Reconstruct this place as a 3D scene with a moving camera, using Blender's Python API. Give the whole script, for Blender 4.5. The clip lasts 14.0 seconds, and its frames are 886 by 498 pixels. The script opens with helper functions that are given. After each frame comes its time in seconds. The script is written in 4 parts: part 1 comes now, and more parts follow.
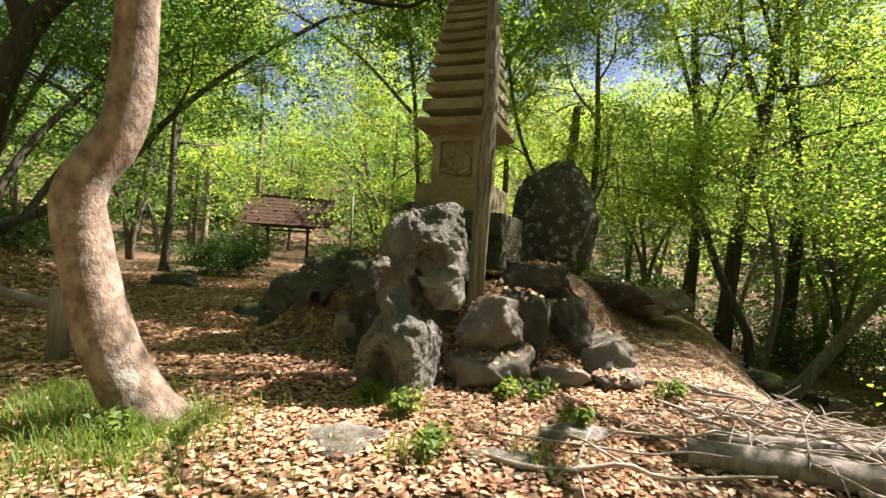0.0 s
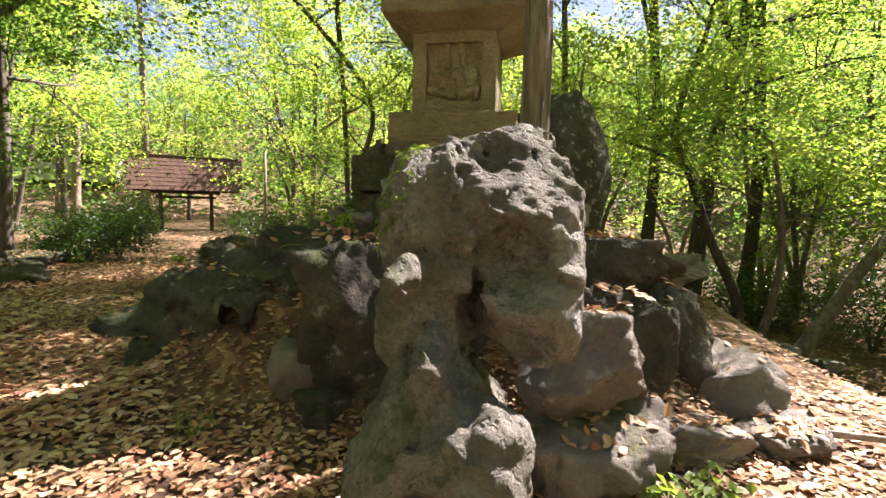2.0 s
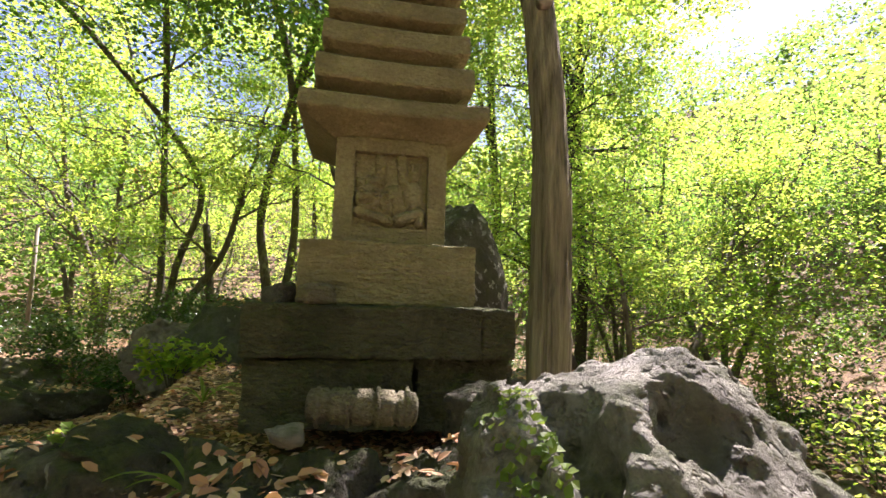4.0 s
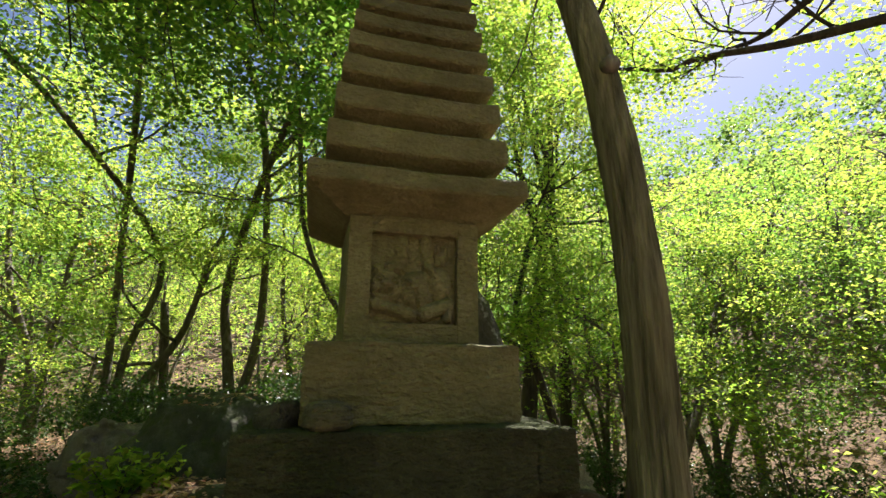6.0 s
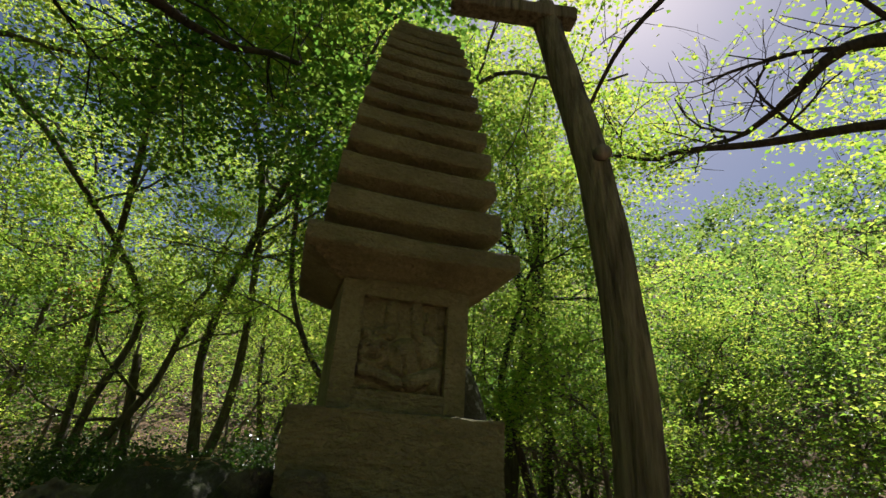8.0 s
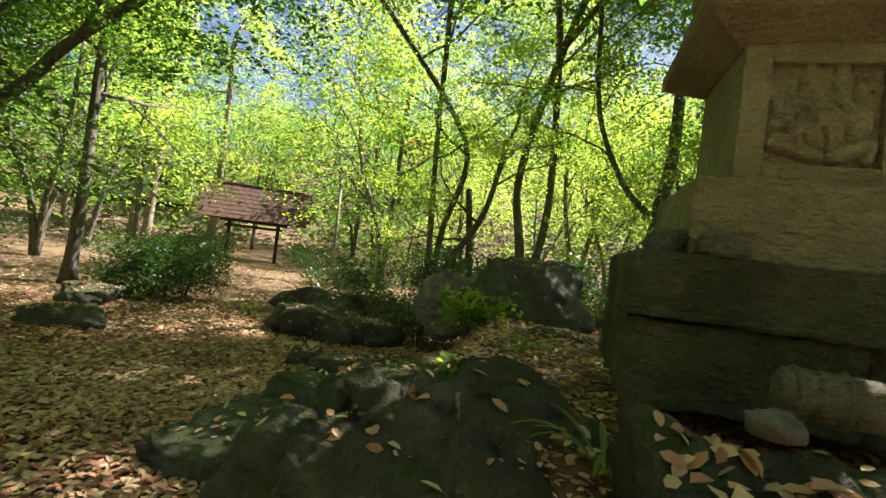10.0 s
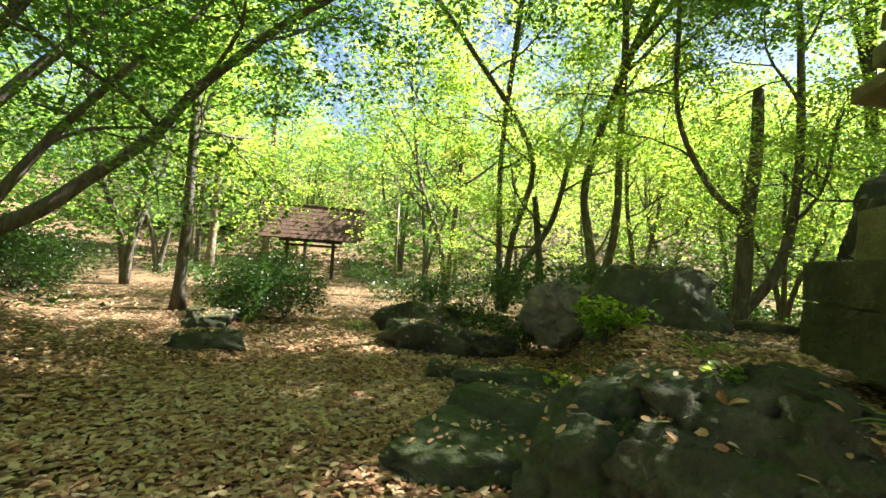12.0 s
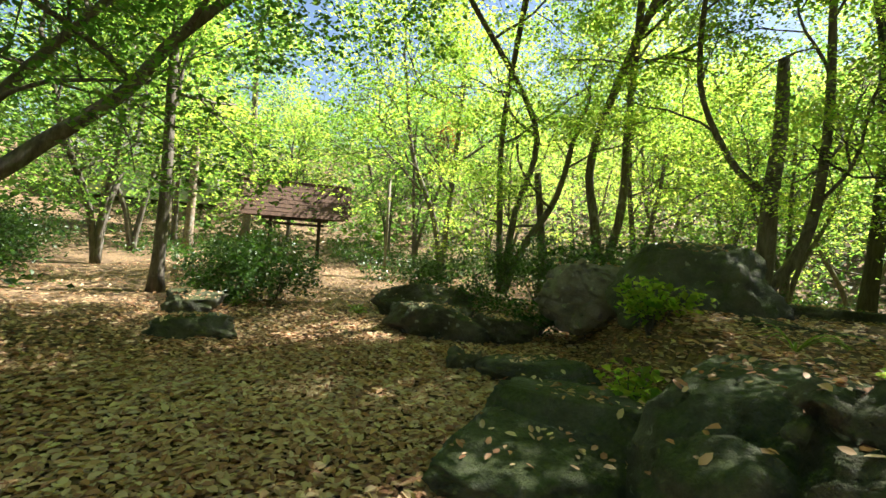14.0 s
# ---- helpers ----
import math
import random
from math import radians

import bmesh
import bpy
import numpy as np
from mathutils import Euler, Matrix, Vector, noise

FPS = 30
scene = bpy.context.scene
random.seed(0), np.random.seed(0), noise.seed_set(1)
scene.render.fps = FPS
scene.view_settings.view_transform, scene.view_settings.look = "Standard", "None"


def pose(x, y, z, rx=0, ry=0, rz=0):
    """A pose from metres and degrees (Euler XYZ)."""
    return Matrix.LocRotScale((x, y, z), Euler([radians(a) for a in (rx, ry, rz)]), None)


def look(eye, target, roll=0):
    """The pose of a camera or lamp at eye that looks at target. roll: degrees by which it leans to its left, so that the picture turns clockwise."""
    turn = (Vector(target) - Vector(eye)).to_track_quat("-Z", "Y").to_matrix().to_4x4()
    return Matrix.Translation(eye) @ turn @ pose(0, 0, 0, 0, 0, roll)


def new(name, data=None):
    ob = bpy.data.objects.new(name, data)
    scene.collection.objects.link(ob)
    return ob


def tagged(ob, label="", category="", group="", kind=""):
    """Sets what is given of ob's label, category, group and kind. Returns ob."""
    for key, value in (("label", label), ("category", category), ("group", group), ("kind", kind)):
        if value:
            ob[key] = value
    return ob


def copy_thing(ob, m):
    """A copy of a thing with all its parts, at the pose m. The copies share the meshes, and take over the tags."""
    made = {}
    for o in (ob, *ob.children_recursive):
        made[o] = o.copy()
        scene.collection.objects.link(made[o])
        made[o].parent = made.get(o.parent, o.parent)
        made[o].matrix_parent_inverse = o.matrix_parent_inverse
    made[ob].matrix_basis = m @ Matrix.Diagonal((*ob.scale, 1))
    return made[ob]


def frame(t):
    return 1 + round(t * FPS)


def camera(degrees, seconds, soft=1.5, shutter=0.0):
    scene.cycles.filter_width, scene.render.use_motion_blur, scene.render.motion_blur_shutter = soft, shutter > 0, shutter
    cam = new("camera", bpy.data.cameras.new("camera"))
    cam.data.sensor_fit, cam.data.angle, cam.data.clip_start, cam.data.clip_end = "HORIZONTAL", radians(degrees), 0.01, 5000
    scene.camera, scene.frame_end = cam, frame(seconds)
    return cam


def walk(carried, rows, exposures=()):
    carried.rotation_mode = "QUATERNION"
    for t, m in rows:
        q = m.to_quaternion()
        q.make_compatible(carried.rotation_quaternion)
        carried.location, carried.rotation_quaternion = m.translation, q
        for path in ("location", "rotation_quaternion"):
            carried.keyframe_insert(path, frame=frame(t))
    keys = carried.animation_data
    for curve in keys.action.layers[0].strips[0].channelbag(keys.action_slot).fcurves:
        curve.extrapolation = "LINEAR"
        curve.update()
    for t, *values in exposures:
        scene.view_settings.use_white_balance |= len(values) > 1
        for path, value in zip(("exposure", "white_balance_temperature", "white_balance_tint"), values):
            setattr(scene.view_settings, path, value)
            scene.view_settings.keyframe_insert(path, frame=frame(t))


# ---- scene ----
cam = camera(86.0, 14.0)
PATH = [
    (0, (1.885, -5.873, 1.172), (1.206, -3.993, 1.162), 3.3),
    (0.5, (1.557, -5.515, 1.227), (1.078, -3.574, 1.255), 2.8),
    (1, (1.232, -4.898, 1.222), (0.769, -2.952, 1.22), 1.7),
    (1.5, (0.965, -4.533, 1.232), (0.546, -2.578, 1.191), 2.3),
    (2, (0.583, -3.995, 1.205), (0.239, -2.031, 1.044), 1.3),
    (2.5, (0.316, -3.426, 1.137), (0.114, -1.464, 0.809), -2.2),
    (3, (0.142, -3.205, 1.216), (0.294, -1.219, 1.036), 0.2),
    (3.5, (-0.136, -3.073, 1.443), (0.195, -1.108, 1.51), 0.4),
    (3.7, (-0.168, -3.078, 1.565), (0.175, -1.112, 1.698), 1.3),
    (6, (-0.444, -2.56, 1.828), (0.053, -0.686, 2.319), 0.6),
    (6.5, (-0.461, -2.592, 1.831), (0.05, -0.786, 2.523), 0.7),
    (7, (-0.474, -2.662, 1.848), (0.056, -0.932, 2.702), 1.9),
    (7.5, (-0.503, -2.651, 1.797), (0.087, -0.986, 2.735), 3.4),
    (8, (-0.474, -2.581, 1.823), (0.037, -0.803, 2.585), 3.9),
    (8.5, (-0.506, -2.556, 1.723), (-0.162, -0.653, 2.233), 5.0),
    (9, (-0.529, -2.508, 1.582), (-0.622, -0.522, 1.799), 6.8),
    (11.5, (-1.823, -3.154, 1.461), (-2.497, -1.272, 1.421), 6.2),
    (12, (-2.004, -3.277, 1.463), (-2.649, -1.384, 1.495), 3.9),
    (12.5, (-2.141, -3.343, 1.44), (-2.792, -1.453, 1.477), 4.0),
    (13, (-2.233, -3.142, 1.392), (-2.894, -1.254, 1.403), 3.7),
    (13.5, (-2.434, -2.862, 1.388), (-3.062, -0.963, 1.364), 3.1),
    (14, (-2.643, -2.761, 1.38), (-3.206, -0.842, 1.338), 4.2),
]
EXPOSURES = [(0, 1.9, 6600, 23), (1, 1.85, 6600, 26), (1.5, 2.15, 6500, 30), (2.5, 2.65, 6550, 32), (3, 2.7, 6500, 34), (3.7, 2.6, 6350, 34), (6, 1.78, 6300, 19), (7, 1.15, 6250, 18), (8, 0.8, 6200, 18), (8.5, 1.1, 6350, 18), (9, 1.5, 6450, 18), (11.5, 2.65, 6400, 10), (14, 2.38, 6400, 8)]
walk(cam, [(t, look(eye, target, roll)) for t, eye, target, roll in PATH], EXPOSURES)

# ---- sky and sun ----
SUN = Vector((0.396, 0.441, 0.805)).normalized()
world = bpy.data.worlds.new("world")
scene.world = world
world.use_nodes = True
wn = world.node_tree.nodes
sky = wn.new("ShaderNodeTexSky")
sky.sky_type, sky.sun_disc = "NISHITA", False
sky.sun_elevation, sky.sun_rotation = math.asin(SUN.z), math.atan2(SUN.x, SUN.y)
world.node_tree.links.new(sky.outputs[0], wn["Background"].inputs[0])
wn["Background"].inputs[1].default_value = 0.038
sun = new("sun", bpy.data.lights.new("sun", "SUN"))
sun.data.energy, sun.data.angle, sun.data.color = 5.0, radians(0.53), (1.0, 0.95, 0.86)
sun.matrix_world = look(SUN * 60, (0, 0, 0))


# ---- materials ----
def material(name, rough=0.8):
    m = bpy.data.materials.new(name)
    m.use_nodes = True
    b = m.node_tree.nodes["Principled BSDF"]
    b.inputs["Roughness"].default_value = rough
    b.inputs["Specular IOR Level"].default_value = 0.3
    return m, m.node_tree.nodes, m.node_tree.links, b


def noise_node(n, l, scale, detail=6, rough=0.6, coord=None, stretch=None):
    t = n.new("ShaderNodeTexNoise")
    t.inputs["Scale"].default_value, t.inputs["Detail"].default_value, t.inputs["Roughness"].default_value = scale, detail, rough
    if coord is None:
        coord = n.new("ShaderNodeNewGeometry").outputs["Position"]
    if stretch:
        mp = n.new("ShaderNodeMapping")
        mp.inputs["Scale"].default_value = stretch
        l.new(coord, mp.inputs["Vector"])
        coord = mp.outputs[0]
    l.new(coord, t.inputs["Vector"])
    return t


def ramp(n, l, source, stops):
    r = n.new("ShaderNodeValToRGB")
    while len(r.color_ramp.elements) < len(stops):
        r.color_ramp.elements.new(0.5)
    for e, (p, c) in zip(r.color_ramp.elements, stops):
        e.position, e.color = p, (*c, 1)
    l.new(source, r.inputs[0])
    return r


def blend(n, l, factor, a, b):
    m = n.new("ShaderNodeMix")
    m.data_type = "RGBA"
    l.new(factor, m.inputs[0])
    for k, c in ((6, a), (7, b)):
        if isinstance(c, tuple):
            m.inputs[k].default_value = (*c, 1)
        else:
            l.new(c, m.inputs[k])
    return m.outputs[2]


def bump(n, l, b, height, strength, distance=0.02):
    u = n.new("ShaderNodeBump")
    u.inputs["Strength"].default_value, u.inputs["Distance"].default_value = strength, distance
    l.new(height, u.inputs["Height"])
    if b.inputs["Normal"].links:
        l.new(b.inputs["Normal"].links[0].from_socket, u.inputs["Normal"])
    l.new(u.outputs[0], b.inputs["Normal"])


def stone(name, dark, mid, light, moss=0.0, pits=0.0, grain=60.0, lichen=0.0, peck=0.012, chisel=0.0, heave=0.085):
    """Weathered stone: mottled colour, moss on upward faces, pits, pale lichen spots."""
    m, n, l, b = material(name, 0.9)
    big = noise_node(n, l, 2.3, 8, 0.65)
    col = ramp(n, l, big.outputs[0], [(0.3, dark), (0.5, mid), (0.72, light)]).outputs[0]
    fine = noise_node(n, l, grain, 5, 0.7)
    col = blend(n, l, ramp(n, l, fine.outputs[0], [(0.35, (0, 0, 0)), (0.7, (0.55, 0.55, 0.55))]).outputs[0], col, dark)
    if lichen:
        lt = noise_node(n, l, 9, 4, 0.55)
        col = blend(n, l, ramp(n, l, lt.outputs[0], [(0.66 - lichen * 0.1, (0, 0, 0)), (0.72 - lichen * 0.1, (0.7, 0.7, 0.7))]).outputs[0], col, (0.42, 0.42, 0.36))
    if moss:
        g = n.new("ShaderNodeNewGeometry")
        sp = n.new("ShaderNodeSeparateXYZ")
        l.new(g.outputs["Normal"], sp.inputs[0])
        mn = noise_node(n, l, 3.5, 6, 0.7)
        add = n.new("ShaderNodeMath")
        add.operation = "MULTIPLY_ADD"
        l.new(sp.outputs[2], add.inputs[0])
        add.inputs[1].default_value = 0.22
        l.new(mn.outputs[0], add.inputs[2])
        f = ramp(n, l, add.outputs[0], [(0.72 - 0.28 * moss, (0, 0, 0)), (0.92 - 0.28 * moss, (0.85, 0.85, 0.85))]).outputs[0]
        mc = ramp(n, l, noise_node(n, l, 40, 4).outputs[0], [(0.3, (0.03, 0.045, 0.012)), (0.7, (0.09, 0.11, 0.03))]).outputs[0]
        col = blend(n, l, f, col, mc)
    l.new(col, b.inputs["Base Color"])
    bump(n, l, b, noise_node(n, l, 13, 8, 0.72).outputs[0], 1.0, heave)
    bump(n, l, b, fine.outputs[0], 1.0, peck)
    if chisel:
        cut = noise_node(n, l, 26, 3, 0.6, stretch=(1, 1, 1.9))
        bump(n, l, b, ramp(n, l, cut.outputs[0], [(0.36, (0, 0, 0)), (0.6, (1, 1, 1))]).outputs[0], 1.0, chisel)
    if pits:
        v = n.new("ShaderNodeTexVoronoi")
        v.inputs["Scale"].default_value = 26
        warp = noise_node(n, l, 6, 4, 0.6)
        va = n.new("ShaderNodeVectorMath")
        va.operation = "MULTIPLY_ADD"
        l.new(warp.outputs["Color"], va.inputs[0])
        va.inputs[1].default_value = (0.22, 0.22, 0.22)
        l.new(n.new("ShaderNodeNewGeometry").outputs["Position"], va.inputs[2])
        l.new(va.outputs[0], v.inputs["Vector"])
        bump(n, l, b, ramp(n, l, v.outputs["Distance"], [(0.0, (0, 0, 0)), (0.4, (1, 1, 1))]).outputs[0], 0.9 * pits, 0.035)
    return m


def bark(name, dark, light, scale=18.0, stretch=(1, 1, 0.18), depth=0.02, lichen=0.0):
    m, n, l, b = material(name, 0.9)
    t = noise_node(n, l, scale, 7, 0.65, stretch=stretch)
    col = ramp(n, l, t.outputs[0], [(0.3, dark), (0.68, light)]).outputs[0]
    if lichen:
        p = noise_node(n, l, 5, 5, 0.6)
        col = blend(n, l, ramp(n, l, p.outputs[0], [(0.55, (0, 0, 0)), (0.68, (lichen,) * 3)]).outputs[0], col, (0.36, 0.36, 0.30))
    l.new(col, b.inputs["Base Color"])
    bump(n, l, b, t.outputs[0], 0.9, depth)
    bump(n, l, b, noise_node(n, l, 70, 5).outputs[0], 0.4, 0.006)
    return m


def leaf_material(name, tones, glow, share=0.5, rough=0.5):
    """Thin leaf: a diffuse upper face and light that passes through the blade."""
    m, n, l, b = material(name, rough)
    g = n.new("ShaderNodeNewGeometry")
    patch = noise_node(n, l, 0.45, 3, 0.5)
    mixv = n.new("ShaderNodeMath")
    mixv.operation = "MULTIPLY_ADD"
    l.new(g.outputs["Random Per Island"], mixv.inputs[0])
    mixv.inputs[1].default_value = 0.55
    half = n.new("ShaderNodeMath")
    half.operation = "MULTIPLY"
    l.new(patch.outputs[0], half.inputs[0])
    half.inputs[1].default_value = 0.5
    l.new(half.outputs[0], mixv.inputs[2])
    k = len(tones) - 1
    col = ramp(n, l, mixv.outputs[0], [(0.12 + 0.7 * i / max(k, 1), c) for i, c in enumerate(tones)]).outputs[0]
    through_col = ramp(n, l, mixv.outputs[0], [(0.12 + 0.7 * i / max(k, 1), c) for i, c in enumerate(glow)]).outputs[0]
    l.new(col, b.inputs["Base Color"])
    tr = n.new("ShaderNodeBsdfTranslucent")
    l.new(through_col, tr.inputs["Color"])
    mx = n.new("ShaderNodeMixShader")
    mx.inputs[0].default_value = share
    l.new(b.outputs[0], mx.inputs[1])
    l.new(tr.outputs[0], mx.inputs[2])
    l.new(mx.outputs[0], n["Material Output"].inputs["Surface"])
    return m


TUFF = stone("pitted_tuff", (0.09, 0.086, 0.068), (0.25, 0.242, 0.20), (0.48, 0.47, 0.43), moss=0.3, pits=1.0, lichen=0.15, heave=0.05, peck=0.025)
PALE_ROCK = stone("pale_rock", (0.14, 0.125, 0.10), (0.26, 0.235, 0.20), (0.40, 0.37, 0.33), moss=0.2, lichen=0.15, heave=0.04)
MOSSY_ROCK = stone("mossy_rock", (0.05, 0.051, 0.038), (0.115, 0.116, 0.087), (0.21, 0.21, 0.168), moss=0.6, pits=0.4, lichen=0.1, heave=0.045)
DARK_ROCK = stone("dark_rock", (0.04, 0.036, 0.026), (0.105, 0.096, 0.07), (0.24, 0.222, 0.175), moss=0.45, pits=0.7, lichen=0.25, heave=0.06)
LICHEN_ROCK = stone("lichened_rock", (0.035, 0.032, 0.022), (0.085, 0.08, 0.055), (0.19, 0.18, 0.135), moss=0.55, pits=0.5, lichen=0.95, heave=0.06)
GRANITE = stone("weathered_granite", (0.14, 0.12, 0.06), (0.27, 0.235, 0.125), (0.40, 0.36, 0.21), moss=0.3, grain=55, peck=0.010, chisel=0.008, heave=0.008)
GRANITE_PALE = stone("pale_granite", (0.15, 0.13, 0.08), (0.26, 0.23, 0.15), (0.36, 0.33, 0.23), moss=0.1, grain=70, peck=0.02, chisel=0.015, heave=0.02)
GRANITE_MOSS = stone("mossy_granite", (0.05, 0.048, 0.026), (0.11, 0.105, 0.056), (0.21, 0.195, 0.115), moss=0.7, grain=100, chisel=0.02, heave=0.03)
BARK_GREY = bark("grey_bark", (0.05, 0.042, 0.033), (0.17, 0.145, 0.115), lichen=0.3)
BARK_PALE = bark("pale_bark", (0.09, 0.062, 0.042), (0.33, 0.255, 0.185), 11, (1, 1, 0.8), 0.04, lichen=0.75)
BARK_DARK = bark("dark_bark", (0.025, 0.021, 0.017), (0.085, 0.07, 0.055))
POST_WOOD = bark("post_wood", (0.055, 0.047, 0.03), (0.34, 0.30, 0.20), 30, (1, 1, 0.06), 0.05)
GREY_WOOD = bark("grey_wood", (0.10, 0.085, 0.065), (0.28, 0.25, 0.21), 20, (1, 1, 0.15), 0.01)
DEAD_WOOD = bark("dead_wood", (0.16, 0.13, 0.10), (0.45, 0.40, 0.33), 22, (0.4, 1, 1), 0.01)
SHINGLE = bark("shingle", (0.035, 0.02, 0.014), (0.15, 0.085, 0.06), 14, (1, 1, 1), 0.01)
MAPLE = leaf_material("maple_leaf", [(0.05, 0.10, 0.012), (0.075, 0.14, 0.015), (0.11, 0.17, 0.02)],
                      [(0.17, 0.39, 0.035), (0.37, 0.57, 0.06), (0.68, 0.70, 0.12)], 0.64)
MAPLE_RED = leaf_material("red_leaf", [(0.12, 0.05, 0.012), (0.16, 0.07, 0.015)], [(0.45, 0.14, 0.04), (0.55, 0.28, 0.05)], 0.5)
MAPLE_DEEP = leaf_material("deep_leaf", [(0.025, 0.06, 0.01), (0.045, 0.09, 0.014), (0.07, 0.12, 0.02)],
                           [(0.09, 0.24, 0.03), (0.19, 0.39, 0.05), (0.35, 0.52, 0.08)], 0.55)
FAR_LEAF = leaf_material("far_leaf", [(0.04, 0.08, 0.012), (0.06, 0.115, 0.015), (0.09, 0.145, 0.02)],
                         [(0.09, 0.22, 0.035), (0.21, 0.37, 0.06), (0.42, 0.53, 0.11)], 0.5)
SHRUB = leaf_material("shrub_leaf", [(0.012, 0.03, 0.008), (0.025, 0.055, 0.012), (0.05, 0.09, 0.02)],
                      [(0.04, 0.12, 0.01), (0.08, 0.2, 0.02), (0.15, 0.3, 0.03)], 0.25, 0.35)
GRASS = leaf_material("grass_blade", [(0.07, 0.13, 0.02), (0.12, 0.18, 0.035)], [(0.25, 0.42, 0.04), (0.4, 0.5, 0.08)], 0.4)
LITTER = leaf_material("fallen_leaf", [(0.19, 0.075, 0.04), (0.38, 0.19, 0.105), (0.50, 0.33, 0.19), (0.60, 0.47, 0.29)],
                       [(0.2, 0.08, 0.03), (0.35, 0.18, 0.07), (0.45, 0.28, 0.1), (0.5, 0.36, 0.14)], 0.15, 0.6)


def earth():
    m, n, l, b = material("earth", 0.95)
    big = noise_node(n, l, 0.8, 6, 0.6)
    col = ramp(n, l, big.outputs[0], [(0.35, (0.045, 0.03, 0.02)), (0.6, (0.10, 0.067, 0.042)), (0.75, (0.15, 0.105, 0.066))]).outputs[0]
    fl = n.new("ShaderNodeTexVoronoi")
    fl.inputs["Scale"].default_value = 17
    l.new(n.new("ShaderNodeNewGeometry").outputs["Position"], fl.inputs["Vector"])
    bits = ramp(n, l, fl.outputs["Color"], [(0.2, (0.07, 0.04, 0.022)), (0.5, (0.17, 0.10, 0.05)), (0.8, (0.28, 0.19, 0.09))]).outputs[0]
    col = blend(n, l, ramp(n, l, noise_node(n, l, 2.0, 4).outputs[0], [(0.35, (0.2, 0.2, 0.2)), (0.6, (0.8, 0.8, 0.8))]).outputs[0], col, bits)
    l.new(col, b.inputs["Base Color"])
    bump(n, l, b, fl.outputs["Distance"], 0.6, 0.03)
    bump(n, l, b, noise_node(n, l, 30, 6).outputs[0], 0.6, 0.02)
    return m


EARTH = earth()

# ---- mesh helpers ----
RNG = np.random.default_rng(7)


def mesh_of(name, verts, faces, mat, smooth=True):
    """A mesh from arrays: verts n x 3, faces n x 3 or n x 4."""
    me = bpy.data.meshes.new(name)
    verts, faces = np.asarray(verts, np.float32), np.asarray(faces, np.int32)
    k = faces.shape[1]
    me.vertices.add(len(verts))
    me.vertices.foreach_set("co", verts.ravel())
    me.loops.add(faces.size)
    me.loops.foreach_set("vertex_index", faces.ravel())
    me.polygons.add(len(faces))
    me.polygons.foreach_set("loop_start", np.arange(0, faces.size, k, dtype=np.int32))
    me.polygons.foreach_set("loop_total", np.full(len(faces), k, np.int32))
    me.polygons.foreach_set("use_smooth", np.full(len(faces), smooth))
    me.update(calc_edges=True)
    me.materials.append(mat)
    return me


def thing(name, at, label, category, group="", kind="", rot=0.0):
    ob = new(name)
    ob.empty_display_size = 0.1
    ob.matrix_world = pose(*at, 0, 0, rot)
    return tagged(ob, label, category, group, kind)


def part(name, me, parent, label="", m=None):
    ob = new(name, me)
    if parent is not None:
        ob.parent = parent
    if m is not None:
        ob.matrix_basis = m
    return tagged(ob, label)


def from_bm(name, bm, mat, smooth=False):
    me = bpy.data.meshes.new(name)
    bmesh.ops.recalc_face_normals(bm, faces=bm.faces)
    bm.to_mesh(me)
    bm.free()
    me.materials.append(mat)
    for p in me.polygons:
        p.use_smooth = smooth
    return me


def block(size, bevel=0.015, wear=0.006, cuts=4, seed=0, top=(1.0, 1.0), flare=0.0, peck=0.0):
    """A dressed stone block standing on z = 0: bevelled, slightly worn; top scales the upper face."""
    bm = bmesh.new()
    bmesh.ops.create_cube(bm, size=1)
    for v in bm.verts:
        f = top if v.co.z > 0 else (1, 1)
        v.co = Vector((v.co.x * size[0] * f[0], v.co.y * size[1] * f[1], (v.co.z + 0.5) * size[2]))
    bmesh.ops.bevel(bm, geom=bm.edges[:], offset=bevel, segments=2, profile=0.6, affect="EDGES")
    if cuts:
        long_edges = [e for e in bm.edges if e.calc_length() > 0.12]
        bmesh.ops.subdivide_edges(bm, edges=long_edges, cuts=cuts, use_grid_fill=True)
    for v in bm.verts:
        d = noise.noise_vector(v.co * 5 + Vector((seed * 7.1, seed, 3.3)))
        v.co += d * wear + noise.noise_vector(v.co * 17 + Vector((seed, 0, 0))) * wear * 0.6
        if peck:
            v.co += noise.noise_vector(Vector((v.co.x * 22, v.co.y * 22, v.co.z * 45)) + Vector((seed, 3, 0))) * peck
    return bm


